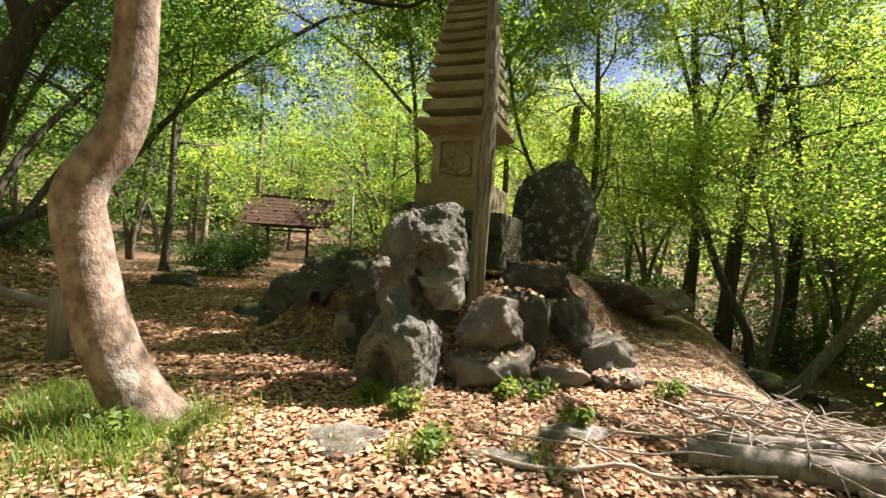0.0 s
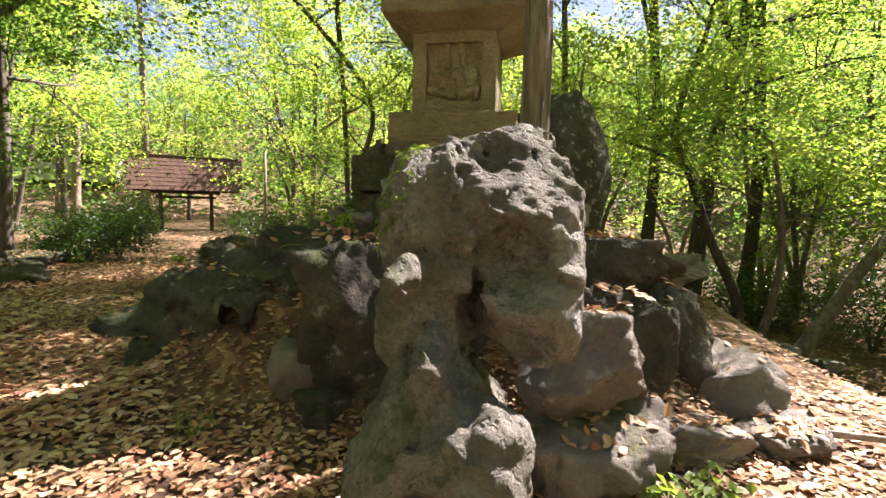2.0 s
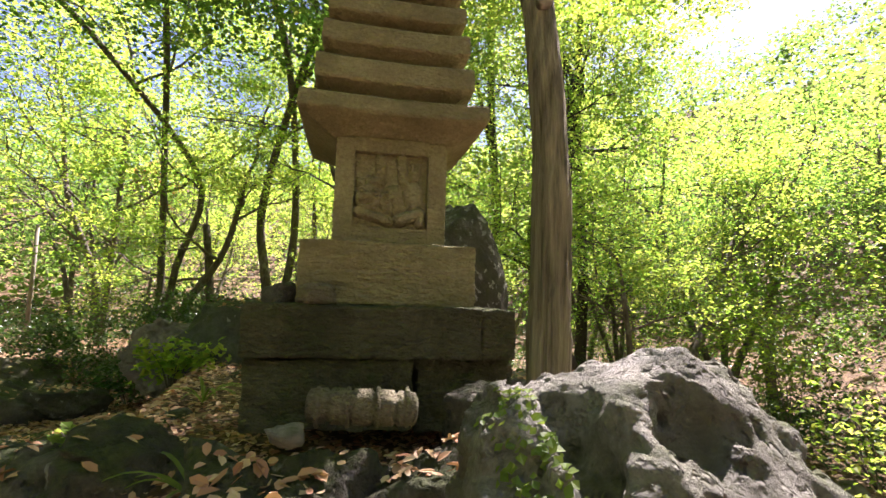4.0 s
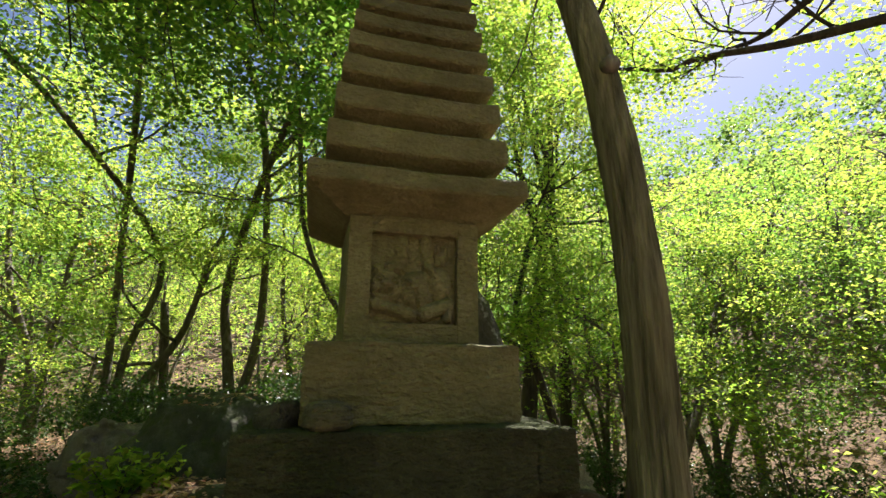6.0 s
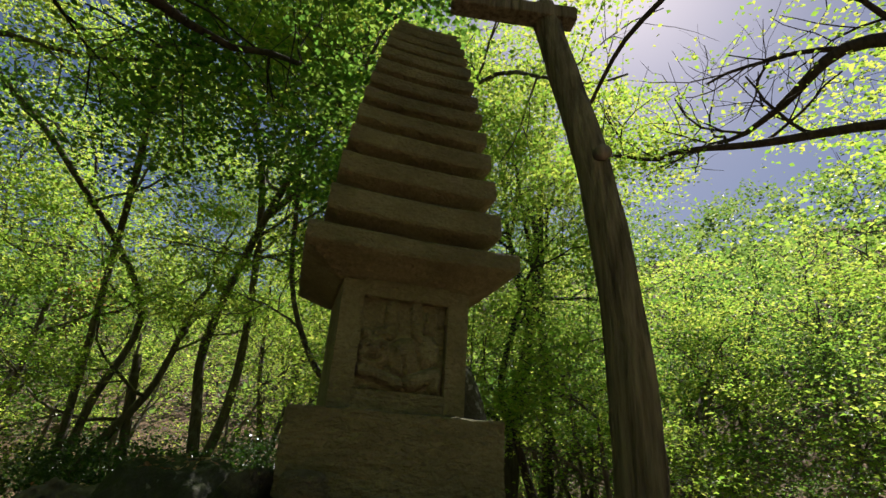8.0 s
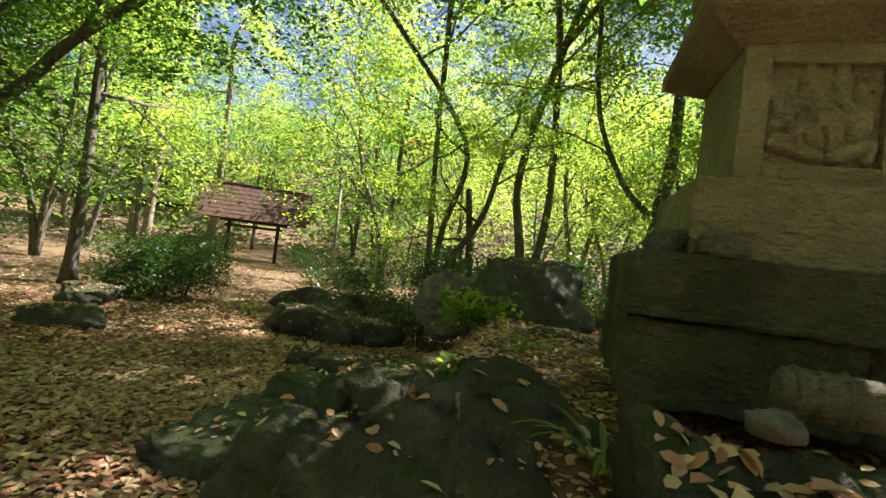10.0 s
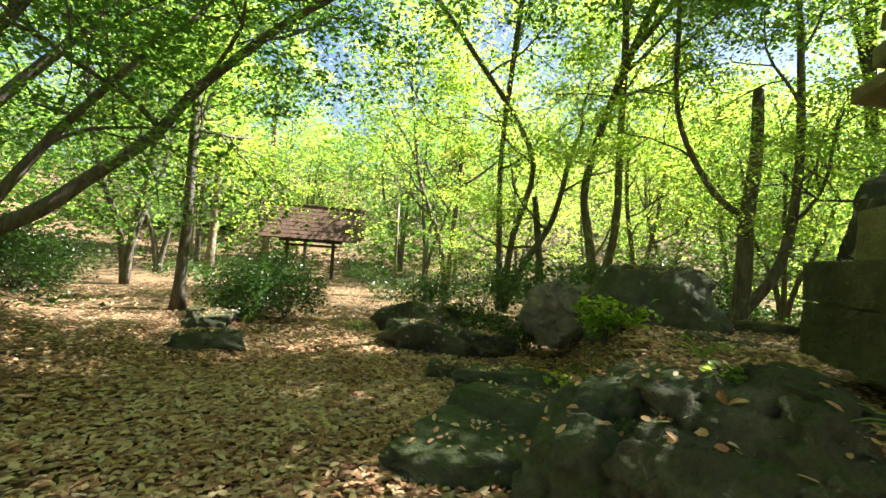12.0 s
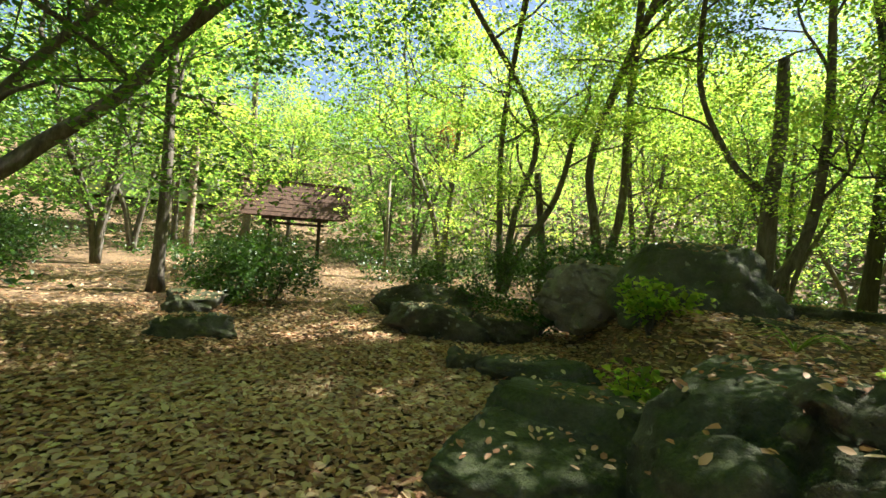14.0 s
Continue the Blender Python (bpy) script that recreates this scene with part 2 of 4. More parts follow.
def tube(points, radii, sides=8, rough=0.0, seed=0):
    """Verts and quads of a tapering tube along points, with closed ends."""
    P, R = np.asarray(points, float), np.asarray(radii, float)
    T = np.gradient(P, axis=0)
    T /= np.linalg.norm(T, axis=1)[:, None] + 1e-9
    ref = np.array([0.31, 0.95, 0.07]) if abs(T[0] @ [0.31, 0.95, 0.07]) < 0.9 else np.array([1.0, 0, 0])
    V = []
    a = np.linspace(0, 2 * np.pi, sides, endpoint=False)
    gen = np.random.default_rng(seed)
    wob = 1 + rough * gen.normal(size=(1, sides))
    for i in range(len(P)):
        u = ref - T[i] * (ref @ T[i])
        u /= np.linalg.norm(u)
        w = np.cross(T[i], u)
        ref = u
        r = R[i] * (wob[0] + rough * 0.6 * gen.normal(size=sides))
        V.append(P[i] + r[:, None] * (np.cos(a)[:, None] * u + np.sin(a)[:, None] * w))
    V = np.concatenate(V + [P[:1], P[-1:]])
    F = []
    for i in range(len(P) - 1):
        for j in range(sides):
            k = (j + 1) % sides
            F.append((i * sides + j, i * sides + k, (i + 1) * sides + k, (i + 1) * sides + j))
    c0, c1, e = len(P) * sides, len(P) * sides + 1, (len(P) - 1) * sides
    for j in range(0, sides, 2):
        F.append((c0, (j + 2) % sides, j + 1, j))
        F.append((c1, e + j, e + j + 1, e + (j + 2) % sides))
    return V, np.array(F)


def join(pieces):
    V, F, k = [], [], 0
    for v, f in pieces:
        V.append(v)
        F.append(f + k)
        k += len(v)
    return np.concatenate(V), np.concatenate(F)


def smooth_line(points, n):
    """n points on a smooth curve through the given ones (Catmull-Rom)."""
    P = np.asarray(points, float)
    P = np.concatenate([2 * P[:1] - P[1:2], P, 2 * P[-1:] - P[-2:-1]])
    out = []
    for s in np.linspace(0, len(P) - 3 - 1e-6, n):
        i, t = int(s), s - int(s)
        a, b, c, d = P[i:i + 4]
        out.append(0.5 * (2 * b + (c - a) * t + (2 * a - 5 * b + 4 * c - d) * t * t + (3 * b - a - 3 * c + d) * t ** 3))
    return np.array(out)


def leaves(centres, normals, sizes, gen, fold=0.18, wide=0.75):
    """Folded four-cornered leaf blades: verts and quads."""
    n = len(centres)
    N = normals / (np.linalg.norm(normals, axis=1)[:, None] + 1e-9)
    ref = gen.normal(size=(n, 3))
    U = ref - N * (ref * N).sum(1)[:, None]
    U /= np.linalg.norm(U, axis=1)[:, None] + 1e-9
    W = np.cross(N, U)
    s = sizes[:, None]
    V = np.stack([centres - U * s * 0.5, centres + W * s * wide * 0.5 + N * s * fold,
                  centres + U * s * 0.5, centres - W * s * wide * 0.5 + N * s * fold], 1).reshape(-1, 3)
    return V, np.arange(4 * n).reshape(n, 4)


def oval_leaves(centres, normals, sizes, gen, curl=0.12, wide=0.62):
    """Oval fallen leaves of two folded halves: verts and quads."""
    n = len(centres)
    N = normals / (np.linalg.norm(normals, axis=1)[:, None] + 1e-9)
    ref = gen.normal(size=(n, 3))
    U = ref - N * (ref * N).sum(1)[:, None]
    U /= np.linalg.norm(U, axis=1)[:, None] + 1e-9
    W = np.cross(N, U)
    s = sizes[:, None]
    c = s * (curl + 0.12 * gen.normal(size=(n, 1)))
    pt = lambda u, w, h: centres + U * s * u + W * s * w * wide + N * c * h
    V = np.stack([pt(-0.5, 0, 0.3), pt(-0.2, 0.45, 1), pt(0.25, 0.4, 1), pt(0.55, 0, 0.6), pt(0.25, -0.4, 1), pt(-0.2, -0.45, 1)], 1).reshape(-1, 3)
    k = np.arange(n)[:, None] * 6
    return V, np.concatenate([k + np.array([[0, 3, 2, 1]]), k + np.array([[0, 5, 4, 3]])])


def sprays(tips, per, radius, size, gen, flat=0.16, tilt=0.45):
    """Leaves in flat drooping sprays about the given tips."""
    T = np.repeat(np.asarray(tips, float), per, axis=0)
    n = len(T)
    r = radius * np.sqrt(gen.random(n)) * np.repeat(0.6 + 0.8 * gen.random(len(tips)), per)
    a = gen.random(n) * 2 * np.pi
    slope = np.repeat(gen.normal(size=(len(tips), 2)) * 0.25, per, axis=0)
    dx, dy = r * np.cos(a), r * np.sin(a)
    C = T + np.stack([dx, dy, slope[:, 0] * dx + slope[:, 1] * dy - 0.25 * r * r / radius + gen.normal(size=n) * flat * radius], 1)
    N = np.stack([gen.normal(size=n) * tilt, gen.normal(size=n) * tilt, np.ones(n)], 1)
    return leaves(C, N, size * (0.6 + 0.8 * gen.random(n)), gen)


def grow(start, way, length, radius, level, gen, out, tips, spread=0.75, lift=0.18, children=(4, 4, 3)):
    """A wandering branch with side branches; tubes go to out, twig points to tips."""
    n = 7 if level < 2 else 5
    P, d = [np.asarray(start, float)], np.asarray(way, float) / np.linalg.norm(way)
    for _ in range(n - 1):
        d = d + gen.normal(size=3) * 0.20 + np.array([0, 0, lift * (0.6 if level else 1)]) * 0.35
        d /= np.linalg.norm(d)
        P.append(P[-1] + d * length / (n - 1))
    P = np.array(P)
    R = np.linspace(radius, radius * 0.45, n)
    out.append(tube(P, R, 8 if level == 0 else 6 if level == 1 else 4, 0.05, int(gen.integers(1e6))))
    if level >= len(children):
        tips.extend([P[-1], P[-1] * 0.5 + P[2] * 0.5])
        return
    k = children[level]
    for c in range(k):
        f = 0.35 + 0.65 * (c + gen.random() * 0.6) / k
        i = min(int(f * (n - 1)), n - 1)
        dd = P[i] - P[max(i - 1, 0)]
        dd /= np.linalg.norm(dd)
        side = gen.normal(size=3)
        side[2] *= 0.5
        side -= dd * (side @ dd)
        side /= np.linalg.norm(side)
        grow(P[i], dd * (1 - spread * 0.5) + side * spread, length * (0.62 + 0.2 * gen.random()), R[i] * 0.62, level + 1, gen, out, tips, spread, lift * 0.3, children)


CLEARINGS = (((0.9, -2.9, 0.6), (1.5, 1.6)), ((2.2, -1.2, 0.0), (0.9, 0.9)), ((-2.3, -2.2, 0.0), (0.9, 0.45)), ((-3.4, -0.4, 0.0), (0.5, 0.35)), ((-4.6, 0.8, 0.0), (0.9, 0.5)), ((-5.4, 3.0, 0.0), (0.8, 0.6)), ((-3.8, -1.6, 0.0), (0.8, 0.4)))


def in_clearing(p):
    """Whether a spray at p would take the sun from the open ground before the boulder."""
    for c, r in CLEARINGS:
        q = Vector(p) - SUN * ((p[2] - c[2]) / SUN.z)
        if ((q.x - c[0]) / r[0]) ** 2 + ((q.y - c[1]) / r[1]) ** 2 < 1:
            return True
    return False


def make_tree(name, at, stems, label, category, seed, leaf=MAPLE, wood=BARK_GREY, per=140, size=0.075, radius=0.45,
              limb=(1.9, 3), children=(4, 4), extra_tips=(), group="", spread=0.75, sides=10, bare=(), low=0.45):
    """A tree from trunk lines (local to its foot): stems are (points, radius at foot, radius at top). Limbs grow from their upper parts."""
    gen = np.random.default_rng(seed)
    stem_tubes, out, tips = [], [], list(extra_tips)
    for k, (pts, r0, r1) in enumerate(stems):
        L = smooth_line(pts, max(8, 4 * len(pts)))
        rr = r0 + (r1 - r0) * np.linspace(0, 1, len(L)) ** 0.8
        if k == 0 or pts[0][2] < 0.1:
            rr[0] *= 1.35
            rr[1] *= 1.1
        stem_tubes.append(tube(L, rr, sides, 0.04, seed + k))
        if k in bare:
            continue
        d = L[-1] - L[-3]
        grow(L[-1], d, limb[0], r1 * 0.9, 1, gen, out, tips, spread, 0.2, (0, *children))
        for c in range(limb[1]):
            i = int(len(L) * (low + (0.95 - low) * (c + gen.random() * 0.7) / limb[1]))
            i = min(i, len(L) - 1)
            side = gen.normal(size=3)
            side[2] = abs(side[2]) * 0.5 + 0.15
            side /= np.linalg.norm(side)
            grow(L[i], side, limb[0] * (0.8 + 0.4 * gen.random()), rr[i] * 0.5, 1, gen, out, tips, spread, 0.15, (0, *children))
    tips = [p for p in tips if group or p[2] + at[2] < 3 or not in_clearing(np.asarray(p) + np.array(at)) or gen.random() < 0.07]
    root = thing(name, at, label, category, group)
    part("trunk", mesh_of("trunk", *join(stem_tubes), wood), root)
    if out:
        tagged(part("branchwork", mesh_of("branchwork", *join(out), wood), root), kind="stuff")
    if per and tips:
        part("crown", mesh_of("crown", *sprays(tips, per, radius, size, gen), leaf, False), root)
    return root


# ---- lattice noise and rocks ----
def vnoise(P, seed):
    """Smooth value noise in about -1..1 at points n x 3."""
    I = np.floor(P).astype(np.int64)
    F = P - I
    F = F * F * (3 - 2 * F)
    out = np.zeros(len(P))
    for dx in (0, 1):
        for dy in (0, 1):
            for dz in (0, 1):
                h = (I[:, 0] + dx) * 374761393 + (I[:, 1] + dy) * 668265263 + (I[:, 2] + dz) * 2147483647 + seed * 974634701
                h = (h ^ (h >> 13)) * 1274126177
                h = ((h ^ (h >> 16)) & 0xFFFFF) / 0xFFFFF * 2 - 1
                w = (F[:, 0] if dx else 1 - F[:, 0]) * (F[:, 1] if dy else 1 - F[:, 1]) * (F[:, 2] if dz else 1 - F[:, 2])
                out += h * w
    return out


def fbm(P, scale, seed, octaves=4):
    out, a = np.zeros(len(P)), 1.0
    for k in range(octaves):
        out += a * vnoise(P * scale + k * 17.3, seed + k)
        a, scale = a * 0.5, scale * 2.03
    return out


def surface(field, lo, hi, step):
    """The zero surface of field(points) in a box, as verts and quads (naive surface nets)."""
    n = [int((b - a) / step) + 2 for a, b in zip(lo, hi)]
    ax = [np.array([a + i * step for i in range(k)]) for a, k in zip(lo, n)]
    G = np.stack(np.meshgrid(*ax, indexing="ij"), -1)
    D = field(G.reshape(-1, 3)).reshape(n)
    inside = D < 0
    corners = [(i, j, k) for i in (0, 1) for j in (0, 1) for k in (0, 1)]
    cut = lambda A, c: A[c[0]:n[0] - 1 + c[0], c[1]:n[1] - 1 + c[1], c[2]:n[2] - 1 + c[2]]
    count = sum(cut(inside, c).astype(int) for c in corners)
    live = (count > 0) & (count < 8)
    ids = -np.ones(live.shape, np.int64)
    ids[live] = np.arange(live.sum())
    S, W = np.zeros((*live.shape, 3)), np.zeros(live.shape)
    for a in corners:
        for d in range(3):
            if a[d] == 0:
                b = tuple(a[e] + (e == d) for e in range(3))
                da, db = cut(D, a), cut(D, b)
                cross = (da < 0) != (db < 0)
                t = np.where(cross, da / np.where(cross, da - db, 1), 0)
                p = np.stack([np.full(live.shape, a[e], float) + (t if e == d else 0) for e in range(3)], -1)
                S += p * cross[..., None]
                W += cross
    base = np.stack(np.meshgrid(*[np.arange(k - 1) for k in n], indexing="ij"), -1)
    V = (base + S / np.maximum(W, 1)[..., None])[live] * step + np.array(lo)
    F = []
    for d in range(3):
        e, f = (d + 1) % 3, (d + 2) % 3
        a = [slice(None)] * 3
        b = [slice(None)] * 3
        a[d], b[d] = slice(0, -1), slice(1, None)
        sa, sb = inside[tuple(a)], inside[tuple(b)]
        idx = np.argwhere(sa != sb)
        idx = idx[(idx[:, e] > 0) & (idx[:, f] > 0) & (idx[:, e] < n[e] - 1) & (idx[:, f] < n[f] - 1)]
        flip = sa[tuple(idx.T)]
        q = []
        for oe, of in ((1, 1), (0, 1), (0, 0), (1, 0)):
            j = idx.copy()
            j[:, e] -= oe
            j[:, f] -= of
            q.append(ids[tuple(j.T)])
        q = np.stack(q, 1)
        q[~flip] = q[~flip][:, ::-1]
        F.append(q)
    return V, np.concatenate(F)


def ellipsoid(P, c, r):
    k = np.linalg.norm((P - np.array(c)) / np.array(r), axis=1)
    return (k - 1) * min(r)


def union(a, b, k=0.12):
    h = np.clip(0.5 + 0.5 * (b - a) / k, 0, 1)
    return b * (1 - h) + a * h - k * h * (1 - h)


def carve(a, b, k=0.05):
    return -union(-a, b, k)


def make_rock(name, centre, size, seed, mat, label, rot=0.0, lump=0.16, flats=11, tilt=0.0, detail=0.1, group="", sub=5, category="rock", hull=1.25):
    """A broken boulder: a block of random flat faces with worn edges, cracks and fine relief. centre is the middle of its foot."""
    gen = np.random.default_rng(seed)
    bm = bmesh.new()
    bmesh.ops.create_icosphere(bm, subdivisions=sub, radius=1)
    U = np.array([v.co for v in bm.verts])
    r = np.full(len(U), hull)
    for k in range(flats):
        d = gen.normal(size=3)
        if k < 2:
            d = np.array([0.15 * d[0], 0.15 * d[1], 1 if k == 0 else -1])
        d /= np.linalg.norm(d)
        h = 0.62 if k == 0 else 0.60 + 0.32 * gen.random()
        c = U @ d
        q = np.where(c > 0.05, h / np.maximum(c, 0.05), 9)
        r = np.minimum(r, q)
    V = U * r[:, None]
    V *= (1 + lump * 0.5 * fbm(V, 1.1, seed, 3))[:, None]
    crack = np.abs(fbm(V, 1.8, seed + 90, 3))
    V *= (1 + detail * fbm(V, 3.2, seed + 50, 4) - 0.06 * np.exp(-(crack / 0.04) ** 2) - 0.6 * detail * np.abs(fbm(V, 5.5, seed + 70, 3)))[:, None]
    V = V * np.array(size) * 0.6
    V[:, 2] += size[2] * 0.42
    for v, c in zip(bm.verts, V):
        v.co = c
    ob = new(name, from_bm(name, bm, mat, True))
    ob.matrix_world = pose(*centre, tilt, tilt * 0.5, rot)
    return tagged(ob, label, category, group)


def craggy_rock(name, centre, size, seed, mat, label, rot=0.0):
    """A weathered ledge: a blunt block with a broken face, cracks, ledges and pits. centre is the middle of its foot."""
    h = np.array(size) / 2

    def field(P):
        Q = (P - np.array([0, 0, h[2]])) / h
        Q = Q + 0.22 * np.stack([fbm(P, 1.7, seed + k, 2) for k in range(3)], -1)
        d = ((np.abs(Q) ** 3.6).sum(-1) ** (1 / 3.6) - 1) * h.min()
        step = np.abs(((P[:, 2] + 0.12 * fbm(P, 1.3, seed + 5, 2) + 0.25 * P[:, 0]) * 3.1) % 1 - 0.5)
        d = d + 0.12 * fbm(P, 2.9, seed + 7, 4) + 0.075 * np.abs(fbm(P, 6.5, seed + 8, 3)) + 0.045 * np.exp(-(step / 0.05) ** 2)
        d = d + 0.06 * np.exp(-(fbm(P, 1.9, seed + 9, 2) / 0.03) ** 2)
        return d + 0.06 * np.clip((vnoise(P * 9.0, seed + 11) - 0.55) / 0.3, 0, 1)

    v, f = surface(field, (-h[0] * 1.35, -h[1] * 1.35, -0.12), (h[0] * 1.35, h[1] * 1.35, size[2] * 1.25), 0.024)
    ob = new(name, mesh_of(name, v, f, mat))
    ob.matrix_world = pose(*centre, 0, 0, rot)
    return tagged(ob, label, "rock")


# ---- ground ----
def step01(a, b, x):
    t = np.clip((x - a) / (b - a), 0, 1)
    return t * t * (3 - 2 * t)


def height(x, y):
    """The lie of the land: path at 0, the stone-edged mound, the stream bed, banks and hills."""
    x, y = np.asarray(x, float), np.asarray(y, float)
    # mound that carries the pagoda, long towards the back
    mx = step01(-2.3, -1.5, x + 0.12 * (y - 1)) * (1 - step01(0.9, 2.2, x - 0.15 * y))
    my = step01(-1.75, -0.9, y) * (1 - step01(4.5, 7.0, y))
    h = 0.82 * mx * my
    # stream bed beyond
    v = step01(2.7, 5.4, x - 0.05 * y) * step01(-2.0, 1.2, y + 0.15 * x) * (1 - step01(9.5, 16, x - 0.15 * y))
    h = h - 1.6 * v
    # bank beside the path, and the hills around
    d = (-x - 8.0) * 0.5 + (-y + 1.2) * 0.86
    bank = step01(0.0, 5.0, d) * step01(-5.5, -9.0, x) * 1.7
    h = h + bank
    r = np.hypot(x + 2, y - 2)
    ang = np.arctan2(y - 2, x + 2)
    side = 0.55 + 0.45 * np.cos(ang - 0.35)
    h = h + step01(20, 75, r) * (5 + 20 * side)
    h = h + step01(12, 30, x) * 5.0
    h = h + 0.05 * np.sin(x * 1.3 + 0.5) * np.sin(y * 1.1) * step01(1, 4, r)
    return h


def ground_z(x, y):
    P = np.stack([np.asarray(x, float), np.asarray(y, float), np.zeros(np.shape(x))], -1)
    return height(P[:, 0], P[:, 1]) + 0.03 * fbm(P, 1.7, 3, 4)


def spread_axis(lo, hi, fine_lo, fine_hi, fine):
    a = list(np.arange(fine_lo, fine_hi, fine))
    s, x = fine, a[-1]
    while x < hi:
        s *= 1.12
        x += s
        a.append(x)
    s, x = fine, a[0]
    while x > lo:
        s *= 1.12
        x -= s
        a.insert(0, x)
    return np.array(a)


gx, gy = spread_axis(-140, 140, -8, 7, 0.09), spread_axis(-140, 150, -7, 8, 0.09)
GX, GY = np.meshgrid(gx, gy, indexing="ij")
gp = np.stack([GX.ravel(), GY.ravel(), np.zeros(GX.size)], 1)
gp[:, 2] = ground_z(gp[:, 0], gp[:, 1])
ni, nj = len(gx), len(gy)
ii = np.arange(ni * nj).reshape(ni, nj)
gf = np.stack([ii[:-1, :-1], ii[1:, :-1], ii[1:, 1:], ii[:-1, 1:]], -1).reshape(-1, 4)
ground = new("ground", mesh_of("ground", gp, gf, EARTH))
tagged(ground, "brown earth strewn with fallen leaves and grit", "ground", kind="structure")

# ---- the pitted boulder ----
def lump(P, c, r, power=2.6):
    """A rounded block: its signed distance, roughly."""
    q = np.abs((P - np.array(c)) / np.array(r)) ** power
    return (q.sum(-1) ** (1 / power) - 1) * min(r)


def boulder_field(P):
    P = P - np.array([0.08, 0.13, -0.02])
    P = P + 0.03 * np.stack([fbm(P, 3.1, 140 + k, 2) for k in range(3)], -1)
    # head: an upper block with a top that falls to the front and to one side
    d = lump(P, (0.39, -2.25, 1.17), (0.34, 0.34, 0.41), 3.0)
    for c, n in (((0.45, -2.28, 1.50), (0.28, -0.62, 0.73)), ((0.66, -2.28, 1.1), (0.80, 0.60, 0.05)), ((0.30, -2.3, 1.50), (-0.31, 0.1, 0.95)), ((0.62, -2.3, 1.48), (0.80, 0.0, 0.60)), ((0.55, -2.55, 0.80), (0.45, 0.0, -0.89))):
        d = carve(d, -((P - np.array(c)) @ (np.array(n) / np.linalg.norm(n))), 0.06)
    # column under its thin side, nub and rib in the sun, chin lobe
    d = union(d, lump(P, (0.10, -2.27, 0.98), (0.19, 0.31, 0.44), 2.8), 0.08)
    d = union(d, ellipsoid(P, (0.55, -2.40, 0.87), (0.16, 0.20, 0.22)), 0.07)
    d = carve(d, ellipsoid(P, (0.46, -2.72, 1.06), (0.18, 0.28, 0.155)), 0.05)
    d = union(d, ellipsoid(P, (0.165, -2.66, 1.03), (0.06, 0.15, 0.085)), 0.03)
    d = union(d, ellipsoid(P, (0.21, -2.66, 0.72), (0.06, 0.15, 0.15)), 0.05)
    # lower body with a cup under the chin and a deep hollow in its foot
    d = union(d, lump(P, (0.20, -2.42, 0.22), (0.26, 0.42, 0.46), 2.8), 0.07)
    d = union(d, ellipsoid(P, (0.43, -2.74, 0.44), (0.12, 0.17, 0.22)), 0.06)
    d = union(d, ellipsoid(P, (-0.01, -2.50, 0.10), (0.11, 0.24, 0.36)), 0.06)
    d = carve(d, ellipsoid(P, (0.42, -2.68, 0.76), (0.16, 0.24, 0.10)), 0.04)
    d = carve(d, ellipsoid(P, (0.33, -2.60, 0.85), (0.055, 0.34, 0.11)), 0.03)
    d = carve(d, ellipsoid(P, (0.22, -2.92, 0.22), (0.14, 0.28, 0.22)), 0.04)
    # crater and notch in the top, hollow in the shaded flank
    d = carve(d, ellipsoid(P, (0.38, -2.42, 1.49), (0.12, 0.12, 0.15)), 0.025)
    d = carve(d, ellipsoid(P, (0.14, -2.36, 1.45), (0.06, 0.16, 0.12)), 0.03)
    d = carve(d, ellipsoid(P, (-0.10, -2.46, 0.98), (0.07, 0.07, 0.13)), 0.03)
    # crack along the brow, broken relief, pits thickest on the weathered top
    crack = np.abs((P @ np.array([0.35, 0.25, 1.0])) - 0.63 + 0.05 * fbm(P, 4, 60, 2))
    d = d + 0.014 * np.exp(-(crack / 0.008) ** 2) * (P[:, 0] > 0.42)
    ridge = 1 - np.abs(fbm(P, 4.2, 31, 3))
    d = d + 0.030 * fbm(P, 2.8, 11, 4) + 0.014 * ridge - 0.012 + 0.024 * np.abs(fbm(P, 11, 21, 3)) - 0.009
    worn = np.clip((P[:, 2] + 0.45 * (P[:, 0] - 0.4) - 1.12) / 0.2, 0.12, 1)
    pit = vnoise(P * np.array([34, 34, 28]), 77)
    deep = vnoise(P * np.array([15, 15, 12]), 78)
    return d + worn * (0.030 * np.clip((pit - 0.36) / 0.3, 0, 1) + 0.045 * np.clip((deep - 0.52) / 0.3, 0, 1))


bv, bf = surface(boulder_field, (-0.25, -2.9, -0.25), (1.05, -1.6, 1.7), 0.0125)
boulder = new("boulder", mesh_of("boulder", bv, bf, TUFF))
tagged(boulder, "tall pitted grey tuff boulder with hollows on the leafy ground", "boulder")

make_rock("standing_rock", (0.84, 2.3, 0.55), (1.36, 1.0, 2.6), 8, LICHEN_ROCK, "upright dark mossy egg-shaped boulder with pale lichen standing behind the pagoda", 0, lump=0.2, flats=5, hull=0.86, detail=0.06)

# ---- pagoda ----
pagoda = thing("pagoda", (0, 0, 0), "thirteen-tiered weathered stone pagoda on a block base", "pagoda")


def stone_part(name, at, size, mat, seed, label="", parent=pagoda, **kw):
    return part(name, from_bm(name, block(size, seed=seed, **kw), mat), parent, label, pose(*at))


